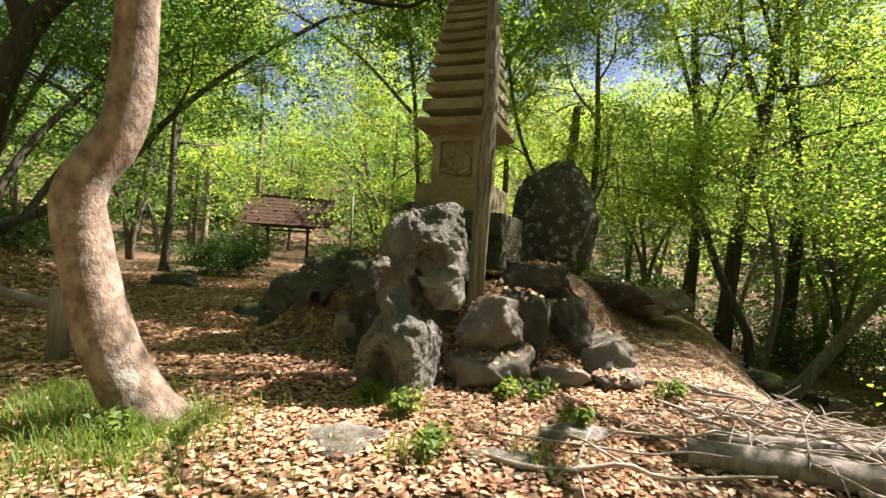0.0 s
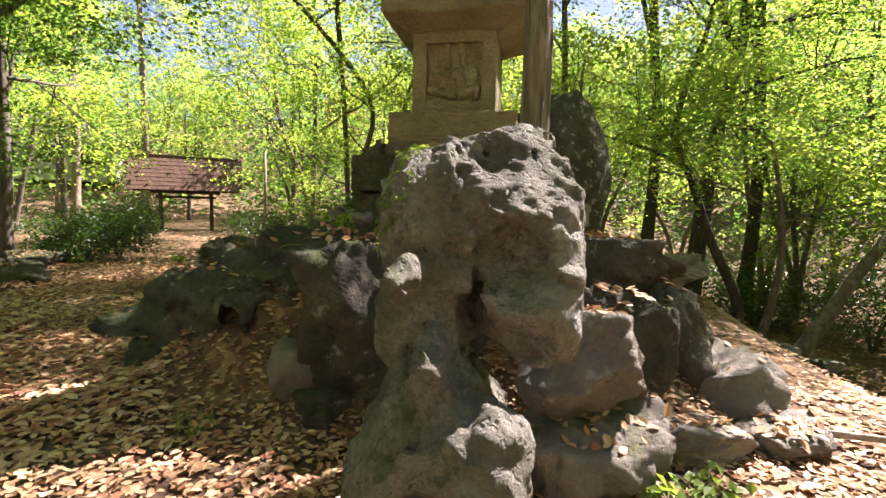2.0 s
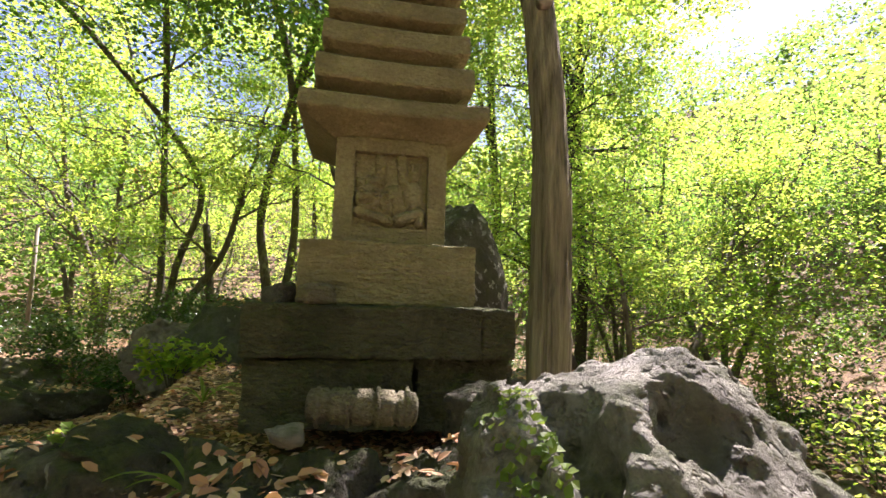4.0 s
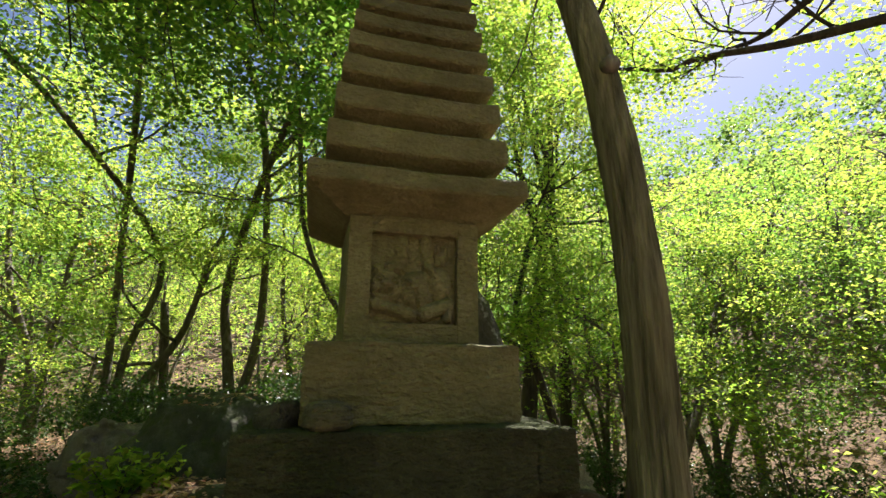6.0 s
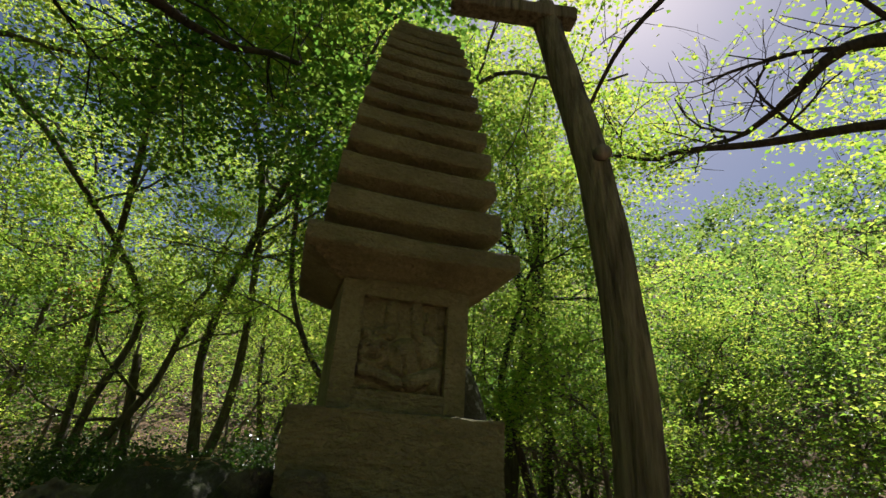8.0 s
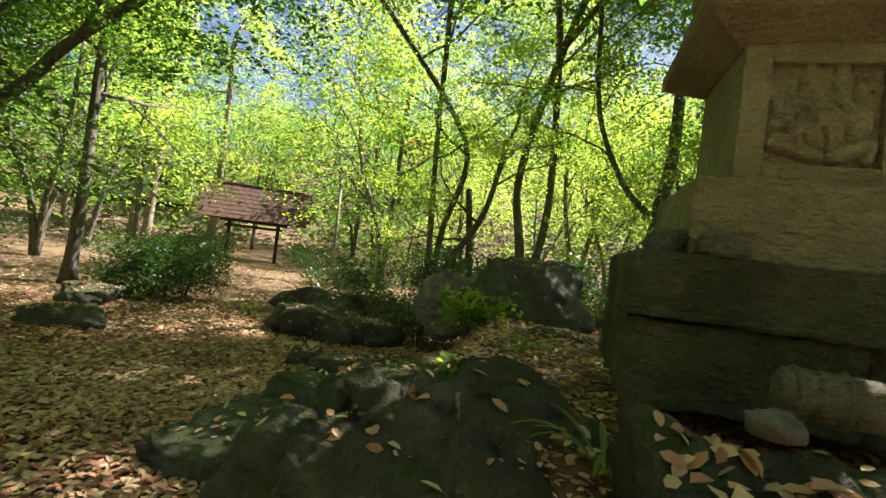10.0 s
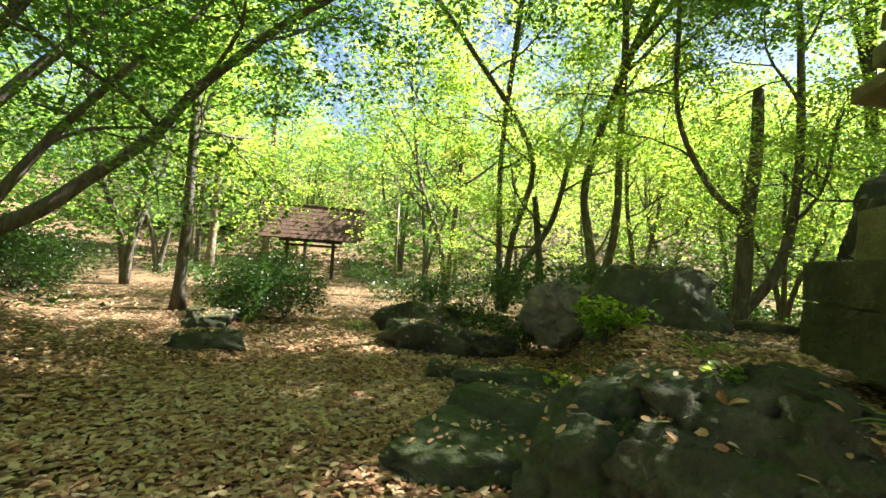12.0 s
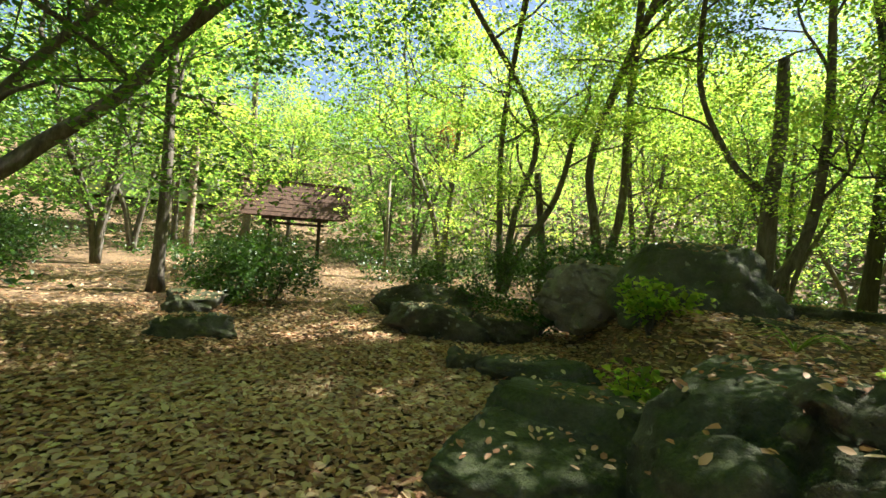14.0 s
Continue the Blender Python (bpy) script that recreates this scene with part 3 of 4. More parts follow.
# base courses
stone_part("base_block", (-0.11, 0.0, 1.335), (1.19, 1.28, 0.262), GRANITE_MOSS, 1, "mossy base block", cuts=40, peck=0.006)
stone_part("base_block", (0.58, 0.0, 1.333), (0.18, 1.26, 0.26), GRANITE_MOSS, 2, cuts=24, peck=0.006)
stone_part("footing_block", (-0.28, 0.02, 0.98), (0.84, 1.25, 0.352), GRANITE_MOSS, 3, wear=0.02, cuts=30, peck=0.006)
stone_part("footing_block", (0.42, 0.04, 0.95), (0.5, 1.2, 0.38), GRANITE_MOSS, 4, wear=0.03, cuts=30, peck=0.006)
stone_part("dais", (0, 0, 1.597), (0.96, 0.96, 0.343), GRANITE, 5, "pecked granite dais", wear=0.008, cuts=44, peck=0.007)


def carved_block():
    """The body block: a sunk panel with a crouching beast in low relief."""
    w, d, h, m = 0.64, 0.64, 0.60, 0.12
    out = from_bm("body", block((w, d, h), 0.012, 0.004, 3, 9), GRANITE)
    ob = part("body", out, pagoda, "body block with a carved panel", pose(0, 0, 1.94))
    n = 120
    xs, zs = np.linspace(-0.21, 0.21, n), np.linspace(0.10, 0.53, n)
    X, Z = np.meshgrid(xs, zs, indexing="ij")
    D = np.zeros(X.shape)
    u, v = X / 0.21, (Z - 0.315) / 0.215
    lump = lambda cx, cz, rx, rz, k: k * np.sqrt(np.clip(1 - ((u - cx) / rx) ** 2 - ((v - cz) / rz) ** 2, 0, 1))
    def limb(p, q, r, k):
        (x0, z0), (x1, z1) = p, q
        t = np.clip(((u - x0) * (x1 - x0) + (v - z0) * (z1 - z0)) / ((x1 - x0) ** 2 + (z1 - z0) ** 2), 0, 1)
        return k * np.sqrt(np.clip(1 - ((u - x0 - t * (x1 - x0)) ** 2 + (v - z0 - t * (z1 - z0)) ** 2) / r ** 2, 0, 1))

    # body, haunch, head, brow, tail flames
    for a in ((0.12, -0.25, 0.46, 0.42, 0.040), (0.60, -0.12, 0.30, 0.40, 0.046), (-0.62, -0.22, 0.36, 0.42, 0.050), (-0.45, 0.20, 0.24, 0.16, 0.044), (-0.82, 0.16, 0.13, 0.13, 0.036),
              (0.62, 0.45, 0.16, 0.22, 0.024), (0.74, 0.62, 0.07, 0.20, 0.024), (0.55, 0.66, 0.06, 0.16, 0.022), (-0.12, -0.13, 0.10, 0.09, 0.056)):
        D = np.maximum(D, lump(*a))
    # forelegs, hind legs, paws and the two legs of the figure above
    for p, q, r, k in (((-0.9, -0.62), (-0.05, -0.84), 0.14, 0.050), ((0.25, -0.80), (0.80, -0.58), 0.18, 0.052), ((0.86, -0.60), (0.80, -0.88), 0.11, 0.050),
                       ((-0.30, 1.0), (-0.30, 0.22), 0.16, 0.030), ((0.26, 1.0), (0.34, 0.24), 0.15, 0.030), ((0.34, 0.24), (0.55, 0.0), 0.12, 0.050)):
        D = np.maximum(D, limb(p, q, r, k))
    for cx, cz in ((-0.81, -0.07), (-0.44, -0.11)):
        D += lump(cx, cz, 0.10, 0.085, -0.016) + lump(cx, cz, 0.065, 0.055, 0.026)
    D += lump(-0.65, -0.17, 0.12, 0.09, 0.018)
    D -= lump(-0.67, -0.36, 0.21, 0.085, 0.026)
    D += np.where(np.sin(u * 95) > -0.3, lump(-0.67, -0.345, 0.17, 0.05, 0.018), 0)
    D -= limb((0.02, -0.3), (0.12, -0.75), 0.05, 0.016) + limb((0.30, -0.05), (0.42, -0.45), 0.045, 0.014)
    edge = np.maximum(np.abs(u), np.abs(v)) > 0.985
    pts = np.stack([X, -0.3245 + 0.0 * X - D + 0.004 * np.sin(37 * X) * np.sin(31 * Z), Z], -1)
    pts[edge, 1] = -0.3225
    idx = np.arange(n * n).reshape(n, n)
    F = np.stack([idx[:-1, :-1], idx[1:, :-1], idx[1:, 1:], idx[:-1, 1:]], -1).reshape(-1, 4)
    part("relief", mesh_of("relief", pts.reshape(-1, 3), F, GRANITE), ob, "beast carved in low relief")
    for k, (cx, cz, sx, sz) in enumerate(((-0.265, 0.315, 0.108, 0.6), (0.265, 0.315, 0.108, 0.6), (0, 0.045, 0.424, 0.106), (0, 0.57, 0.424, 0.09))):
        z0 = cz - sz / 2 if k > 1 else 0.004
        part("panel_frame", from_bm("panel_frame", block((sx, 0.05, sz - 0.004), 0.006, 0.002, 3, 20 + k), GRANITE), ob, "", pose(cx, -0.345, z0))
    return ob


carved_block()


def eave_block(half, inner, under, lip, rise):
    """One roof: an eave that flares out from the neck below, with a thick lip, slightly lifted corners and a low top."""
    bm = bmesh.new()
    n = 8

    def ring(h, z, lift):
        vs = []
        for s in range(4):
            for k in range(n):
                t = -1 + 2 * k / n
                p = {0: (t, -1), 1: (1, t), 2: (-t, 1), 3: (-1, -t)}[s]
                vs.append(bm.verts.new((p[0] * h, p[1] * h, z + lift * abs(t) ** 3)))
        return vs

    rings = [ring(inner, 0, 0), ring(half * 0.985, under, rise), ring(half, under + 0.012, rise), ring(half * 0.99, under + lip, rise * 1.3),
             ring(half * 0.975, under + lip + 0.012, rise * 1.2), ring(inner * 0.9, under + lip + 0.05, 0)]
    for a, b in zip(rings, rings[1:]):
        for k in range(4 * n):
            j = (k + 1) % (4 * n)
            bm.faces.new((a[k], a[j], b[j], b[k]))
    bm.faces.new(rings[0][::-1])
    bm.faces.new(rings[-1])
    for v in bm.verts:
        v.co += noise.noise_vector(v.co * 9 + Vector((half * 50, 0, 0))) * 0.004
    return from_bm("roof", bm, GRANITE)


ROOF_Z = [2.72]
for gap in (0.245, 0.215, 0.19, 0.162, 0.147, 0.137, 0.134, 0.12, 0.10, 0.087, 0.08, 0.072):
    ROOF_Z.append(ROOF_Z[-1] + gap)
ROOF_H = [0.968 * h for h in [0.548, 0.472, 0.445, 0.42, 0.395, 0.372, 0.348, 0.324, 0.302, 0.282, 0.262, 0.24, 0.215]]
for k, (zt, hw) in enumerate(zip(ROOF_Z, ROOF_H)):
    gap = zt - ROOF_Z[k - 1] if k else 0.19
    lip = 0.085 if k == 0 else gap * 0.50
    under = 0.095 if k == 0 else gap * 0.22
    z0 = zt - lip - under
    part("roof", eave_block(hw, 0.335 if k == 0 else hw * 0.70, under, lip, 0.012), pagoda, "", pose(0, 0, z0))
    if k:
        z1 = ROOF_Z[k - 1] + 0.01
        part("neck", from_bm("neck", block((hw * 1.35, hw * 1.35, max(z0 - z1 + 0.04, 0.03)), 0.006, 0.003, 0), GRANITE), pagoda, "", pose(0, 0, z1 - 0.01))
stone_part("finial_base", (0, 0, ROOF_Z[-1] + 0.03), (0.16, 0.16, 0.10), GRANITE, 30)

# ---- support post beside the pagoda ----
post = thing("support_post", (0.58, -1.22, 0.55), "rough stripped log post with a crosspiece, standing beside the pagoda", "post")
L = smooth_line([(0, 0, 0), (0.02, 0.0, 1.0), (0.03, 0.03, 1.7), (0.01, 0.12, 2.4), (-0.04, 0.24, 3.0), (-0.09, 0.34, 3.52)], 60)
sv, sf = tube(L, np.linspace(0.084, 0.066, 60) * (1 + 0.03 * np.sin(np.arange(60) * 0.7)), 64, 0.03, 4)
sv = np.array(sv, float)
for i in range(60):
    ring = sv[64 * i:64 * i + 64]
    a = np.arange(64) / 64 * 2 * np.pi
    q = np.stack([np.cos(a) * 3.2, np.sin(a) * 3.2, np.full(64, i * 0.07)], -1)
    groove = np.clip(1 - np.abs(fbm(q, 1.6, 61, 2)) / 0.10, 0, 1)
    sv[64 * i:64 * i + 64] = L[i] + (ring - L[i]) * (1 + 0.06 * fbm(q, 0.8, 62, 2) - 0.13 * groove)[:, None]
part("shaft", mesh_of("shaft", sv, sf, POST_WOOD), post)
part("knot", mesh_of("knot", *tube([(0, 0, 0), (0, -0.03, 0), (0, -0.045, 0)], [0.035, 0.034, 0.03], 12, 0.04, 2), GREY_WOOD), post, "pale sawn knot", pose(0.0, 0.06, 2.42))
part("crosspiece", from_bm("crosspiece", block((0.66, 0.10, 0.085), 0.012, 0.008, 4, 6), POST_WOOD), post, "", pose(-0.27, 0.31, 3.36, 0, -3, -8))

# ---- roofed notice board ----
def notice_shelter():
    root = thing("notice_shelter", (-15.2, 16.0, 0), "small wooden shelter with a weathered shingle roof, beside the path", "shelter", rot=34)
    for sx in (-1.05, 1.05):
        for sy in (0,):
            part("post", from_bm("post", block((0.16, 0.16, 2.3), 0.012, 0.008, 3, 3), BARK_DARK), root, "", pose(sx, sy, -0.1))
    part("beam", from_bm("beam", block((2.9, 0.12, 0.14), 0.01, 0.006, 3, 2), BARK_DARK), root, "", pose(0, 0, 1.72))
    part("beam", from_bm("beam", block((2.5, 0.1, 0.12), 0.01, 0.006, 3, 5), BARK_DARK), root, "", pose(0, 0, 1.5))
    part("ridge", from_bm("ridge", block((4.5, 0.22, 0.14), 0.02, 0.01, 4, 8), SHINGLE), root, "", pose(0, 0, 3.32))
    rows, cols = 8, 15
    slope = math.degrees(math.atan2(1.5, 0.95))
    for s in (-1, 1):
        part("roof_board", from_bm("roof_board", block((4.3, 1.76, 0.05), 0.01, 0.004, 3, 4), SHINGLE), root, "", pose(0, s * 0.475, 2.58, -s * slope))
    me = from_bm("shingle", block((0.31, 0.34, 0.03), 0.004, 0.004, 0, 4), SHINGLE)
    gen = np.random.default_rng(3)
    for s in (-1, 1):
        for r in range(rows):
            for c in range(cols):
                f = (r + 0.5) / rows
                m = pose(-2.1 + 0.3 * c + (0.15 if r % 2 else 0), s * (0.97 - 0.95 * f), 1.86 + 1.5 * f, -s * (slope - 3) + gen.normal() * 1.2, gen.normal(), gen.normal() * 1.5)
                part("shingle", me, root, "", m @ pose(0, 0, 0.035))
    return root


notice_shelter()

# ---- rocks of the mound edge ----
ROCKS = [
    # name, foot, size, seed, material, label, turn
    ("retaining_rock", (-0.38, -1.30, 0.30), (0.75, 0.5, 0.98), 18, DARK_ROCK, "grey rock under the pagoda's base", 5),
    ("retaining_rock", (0.16, -1.24, 0.26), (0.62, 0.45, 0.98), 19, DARK_ROCK, "grey rock under the pagoda's base", 40),
    ("retaining_rock", (0.87, -1.66, 0.32), (0.48, 0.45, 0.50), 21, PALE_ROCK, "pale angular rock stacked on another beside the boulder", 15),
    ("retaining_rock", (0.90, -1.74, -0.1), (0.52, 0.5, 0.52), 22, PALE_ROCK, "pale angular rock under another beside the boulder", 50),
    ("retaining_rock", (1.10, -1.25, 0.0), (0.36, 0.5, 0.95), 23, DARK_ROCK, "upright grey retaining rock", 30),
    ("retaining_rock", (1.42, -0.78, 0.1), (0.55, 0.5, 0.85), 24, DARK_ROCK, "squarish grey retaining rock", 10),
    ("retaining_rock", (1.10, -0.60, 0.72), (0.75, 0.55, 0.42), 25, DARK_ROCK, "flat grey rock capping the retaining rocks", 15),
    ("slope_rock", (1.60, -0.58, -0.34), (1.0, 0.9, 0.78), 26, PALE_ROCK, "smooth sloping pale rock on the leafy slope", -35),
    ("slope_rock", (1.45, -1.45, -0.05), (0.5, 0.35, 0.25), 27, PALE_ROCK, "small flat rock among leaves", 15),
    ("slope_rock", (1.95, -1.3, -0.05), (0.4, 0.3, 0.22), 28, PALE_ROCK, "small rock among leaves", 65),
    ("flat_rock", (2.3, 3.2, 0.2), (1.9, 1.2, 0.55), 29, PALE_ROCK, "flat broad slab of pale rock", 10),
    ("flat_rock", (1.9, 2.2, 0.35), (1.0, 0.7, 0.5), 30, DARK_ROCK, "low dark rock beside the upright boulder", 0),
    ("split_rock", (-1.42, 3.1, 0.55), (1.35, 0.95, 1.2), 33, MOSSY_ROCK, "large dark squared rock on the mound", -35),
    ("path_stone", (-5.3, 4.9, -0.1), (1.4, 0.8, 0.85), 35, DARK_ROCK, "squarish stone edging the leafy path", 20),
    ("path_stone", (-4.6, 3.65, -0.08), (1.15, 0.8, 0.66), 36, DARK_ROCK, "rounded stone edging the leafy path", 0),
    ("path_stone", (-3.78, 2.25, -0.06), (0.46, 0.38, 0.34), 37, DARK_ROCK, "small rounded stone edging the leafy path", 0),
    ("path_stone", (-3.72, 3.9, -0.06), (0.75, 0.6, 0.52), 38, DARK_ROCK, "low mossy stone edging the leafy path", -10),
    ("path_stone", (-7.2, 1.9, -0.12), (0.8, 0.6, 0.45), 45, MOSSY_ROCK, "mossy rock at the foot of a planted island", 15),
    ("path_stone", (-8.3, 3.1, -0.12), (0.9, 0.7, 0.5), 40, MOSSY_ROCK, "mossy rock at the foot of a planted island", 70),
]
RESTING = [make_rock(nm, at, size, seed, mat, label, turn) for nm, at, size, seed, mat, label, turn in ROCKS]
SLABS = [
    ("ledge_rock", (-2.88, 0.20, -0.14), (1.15, 0.85, 0.44), 15, MOSSY_ROCK, "low flat dark rock sunk at the edge of the leafy path", 25),
    ("ledge_rock", (-2.46, 0.72, -0.12), (1.2, 0.8, 0.60), 16, MOSSY_ROCK, "dark smooth slab leaning against a larger rock", -20),
    ("ledge_rock", (-1.72, 0.22, -0.10), (1.0, 1.15, 1.12), 412, MOSSY_ROCK, "large flat-topped dark rock with fallen leaves on the mound's edge", -12),
    ("ledge_rock", (-2.98, 2.15, -0.10), (0.95, 0.5, 0.42), 41, MOSSY_ROCK, "low mossy rock among fallen leaves", 5),
    ("mound_slab", (-0.05, 3.5, 0.66), (1.4, 0.65, 0.32), 43, DARK_ROCK, "flat dark slab lying on the mound", 10),
    ("mound_slab", (-0.85, 1.9, 0.68), (0.75, 0.45, 0.24), 44, DARK_ROCK, "flat dark slab lying on the mound", -8),
]
RESTING += [make_rock(nm, at, size, seed, mat, label, turn, lump=0.10, flats=8, detail=0.05, hull=1.12, sub=6) for nm, at, size, seed, mat, label, turn in SLABS]
LEDGES = [
    ((-1.22, -0.72, -0.1), (1.32, 1.05, 1.0), 212, DARK_ROCK, "dark broken ledge rock with cracks and pits at the mound's edge", 4),
    ((-1.85, -0.66, -0.1), (1.0, 0.72, 0.80), 219, MOSSY_ROCK, "mossy broken rock with a few large fallen leaves", 35),
]
RESTING += [craggy_rock("ledge_rock", *row) for row in LEDGES]
RESTING.append(craggy_rock("split_rock", (-2.45, 4.2, 0.3), (1.2, 0.85, 0.9), 246, PALE_ROCK, "pale sunlit rock with cracks on the mound", 15))

# ---- trees ----
gen = np.random.default_rng(64)
# extra sprays for a tall maple, added sunward of the mound to shade it
SHADE_TIPS = [np.array([gen.uniform(-2.6, -0.3), gen.uniform(-0.7, 1.8), 0.6]) + np.array(SUN) / SUN.z * (6.0 + 1.6 * gen.random()) - np.array([-2.1, 9.8, 0.2]) for _ in range(60)]
make_tree("leaning_tree", (-0.72, -3.72, -0.05), [([(0, 0, 0), (-0.24, -0.14, 0.55), (-0.37, -0.22, 1.12), (-0.37, -0.25, 1.45), (-0.22, -0.12, 1.85), (-0.16, -0.12, 2.5), (0.0, -0.3, 3.6), (0.1, -0.6, 5.2), (0, -0.8, 6.5)], 0.165, 0.09)],
          "pale smooth-barked tree with a kinked leaning trunk", "tree", 101, wood=BARK_PALE, per=60, limb=(1.8, 3), sides=18, low=0.8)
make_tree("maple_tree", (4.75, 9.0, -1.6), [([(0, 0, 0), (0.15, 0, 2.5), (0.35, -0.1, 4.8), (0.7, -0.3, 7.0), (0.8, -0.3, 9.0)], 0.25, 0.10), ([(0.65, -0.25, 6.6), (0.2, -0.2, 8), (0, 0, 9.5)], 0.12, 0.06), ([(0.45, -0.15, 5.6), (1.3, -0.4, 6.0), (2.4, -0.6, 6.3)], 0.06, 0.03)],
          "dark-trunked maple above the stream bed", "tree", 102, wood=BARK_DARK, limb=(2.4, 3), per=70, size=0.075, radius=0.6, low=0.72)
make_tree("maple_tree", (4.7, 6.2, -1.7), [([(0, 0, 0), (0.05, 0, 1.2), (-0.5, 0, 2.4), (-1.0, 0, 3.8), (-1.3, 0, 4.6), (-1.0, 0, 6.0)], 0.12, 0.06), ([(-1.0, 0, 3.8), (-1.6, 0.2, 4.2), (-2.4, 0.4, 4.5)], 0.05, 0.03)],
          "slender curving maple above the stream bed", "tree", 103, wood=BARK_DARK, limb=(1.8, 3), per=44, size=0.065, radius=0.55, low=0.7)
make_tree("leaning_maple", (5.0, 5.1, -1.75), [([(0, 0, 0), (0.7, 0.2, 1.0), (1.5, 0.5, 2.1), (2.6, 1.0, 3.3), (3.4, 1.4, 4.6)], 0.15, 0.07), ([(-0.5, 0.1, 0), (-0.2, 0, 1.2), (-0.1, -0.1, 2.4), (-0.3, -0.2, 3.6)], 0.08, 0.04)],
          "pale leaning tree rooted on the stream bank", "tree", 104, wood=BARK_GREY, limb=(1.9, 3), per=64, size=0.068, radius=0.55, low=0.75)
make_tree("snag_tree", (0.4, 7.0, 0.2), [([(0, 0, 0), (0.05, -0.1, 1.2), (0.05, -0.1, 2.3), (0.25, 0.3, 3.6), (0.3, 0.6, 5.0)], 0.17, 0.10), ([(0.05, 0, 0.5), (0.7, 0.1, 1.6), (0.9, 0.1, 3.5), (0.8, 0.1, 6.0)], 0.12, 0.06), ([(0.05, -0.1, 2.3), (-0.6, 0, 3.0), (-1.2, 0, 4.4), (-1.4, -1, 6.2)], 0.07, 0.04)],
          "forked grey tree with a broken stub", "tree", 105, bare=(0,), limb=(2.2, 4), per=76, size=0.072, radius=0.55)
make_tree("arching_tree", (-10.2, -0.4, 0.7), [([(0, 0, 0), (1.2, 1.1, 0.9), (1.6, 1.6, 1.5), (2.1, 2.1, 2.2), (2.6, 2.4, 3.0), (3.7, 3.0, 4.2), (5.2, 3.8, 5.4)], 0.12, 0.05), ([(0.3, 0.2, 0.4), (0.4, 1.0, 2.2), (1.0, 2.0, 4.0), (1.2, 2.4, 5.5)], 0.10, 0.05), ([(0, 0, 0.3), (-0.4, 1, 2.5), (-0.2, 2, 5)], 0.10, 0.05), ([(0.8, 0.7, 0.6), (0.9, 1.5, 2.0), (1.6, 2.2, 3.4)], 0.08, 0.05)],
          "old maple with long arching limbs over the path", "tree", 106, leaf=MAPLE_DEEP, limb=(2.4, 4), per=80, size=0.075, radius=0.6)
make_tree("thin_tree", (-10.3, 4.3, 0.0), [([(0, 0, 0), (0.05, 0.05, 2.0), (0.0, 0.1, 4.2), (0.1, 0.1, 6.0)], 0.13, 0.07)], "thin straight tree on the planted island", "tree", 107, limb=(1.8, 4), per=60, size=0.1, radius=0.55)
make_tree("tall_maple", (-4.6, 9.5, 0.1), [([(0, 0, 0), (0.5, 0.3, 1.3), (1.2, 0.4, 2.6), (1.6, 0.3, 4.5)], 0.13, 0.06), ([(0, 0, 0), (-0.2, 0.3, 1.6), (-0.3, 0.2, 4.2), (0.5, -2.5, 6.6), (1.2, -5.0, 7.2)], 0.11, 0.05), ([(0, 0, 0), (0.2, 0, 2), (0.6, 0, 4.2), (-0.6, -2.5, 6.2), (-1.0, -4.5, 6.6)], 0.10, 0.05)],
          "many-stemmed tall maple behind the mound", "tree", 108, limb=(2.2, 5), per=80, size=0.068, radius=0.55)
make_tree("tall_maple", (-2.1, 9.8, 0.2), [([(0, 0, 0), (-0.3, 0.2, 1.8), (-0.5, 0.2, 3.6), (0.4, -1.6, 6.2), (1.4, -4.0, 7.6), (1.9, -6.4, 7.9)], 0.15, 0.06), ([(-0.1, 0, 0.3), (0.3, 0.2, 2.2), (0.3, 0.2, 4.6), (0.2, -2.4, 7.0), (-0.3, -5.5, 7.4), (-0.6, -7.6, 7.0)], 0.12, 0.05), ([(0.4, -1.6, 6.2), (2.0, -3.5, 7.4), (3.4, -5.2, 7.6), (4.0, -6.6, 7.4)], 0.08, 0.04), ([(2.0, -3.5, 7.4), (1.6, -5.0, 7.0), (1.9, -6.8, 6.8)], 0.05, 0.03)],
          "many-stemmed tall maple behind the mound", "tree", 109, limb=(2.2, 6), per=95, size=0.066, radius=0.55, extra_tips=SHADE_TIPS)
for at, seed, tall in (((6.6, 10.4, -1.4), 171, 13.0), ((4.2, 11.6, -0.6), 172, 13.5)):
    make_tree("tall_maple", at, [([(0, 0, 0), (0.2, 0.1, tall * 0.3), (-0.2, -0.3, tall * 0.6), (-0.5, -1.0, tall * 0.85), (-0.7, -1.6, tall)], 0.2, 0.07), ([(-0.1, -0.2, tall * 0.5), (-1.2, -1.4, tall * 0.7), (-2.0, -2.4, tall * 0.8)], 0.08, 0.04)],
              "tall maple with a high spreading crown above the far bank", "tree", seed, wood=BARK_DARK, limb=(2.3, 3), per=56, size=0.095, radius=0.65)
make_tree("overhanging_tree", (6.8, -2.2, 0.0), [([(0, 0, 0), (-0.3, 0.3, 2.0), (-0.8, 0.6, 4.0), (-1.4, 1.2, 5.4), (-2.2, 2.0, 6.0), (-2.4, 2.8, 5.7)], 0.17, 0.05), ([(-0.8, 0.6, 4.0), (-1.6, 1.9, 5.1), (-2.4, 3.1, 5.4), (-2.9, 3.6, 5.5)], 0.08, 0.035), ([(-1.4, 1.2, 5.4), (-3.5, 1.6, 6.6), (-4.4, 2.6, 6.1), (-4.6, 3.5, 5.4)], 0.05, 0.02)],
          "tree with crooked limbs reaching over the stream bed", "tree", 110, wood=BARK_DARK, limb=(1.3, 3), per=34, size=0.06, radius=0.42, bare=(2,))
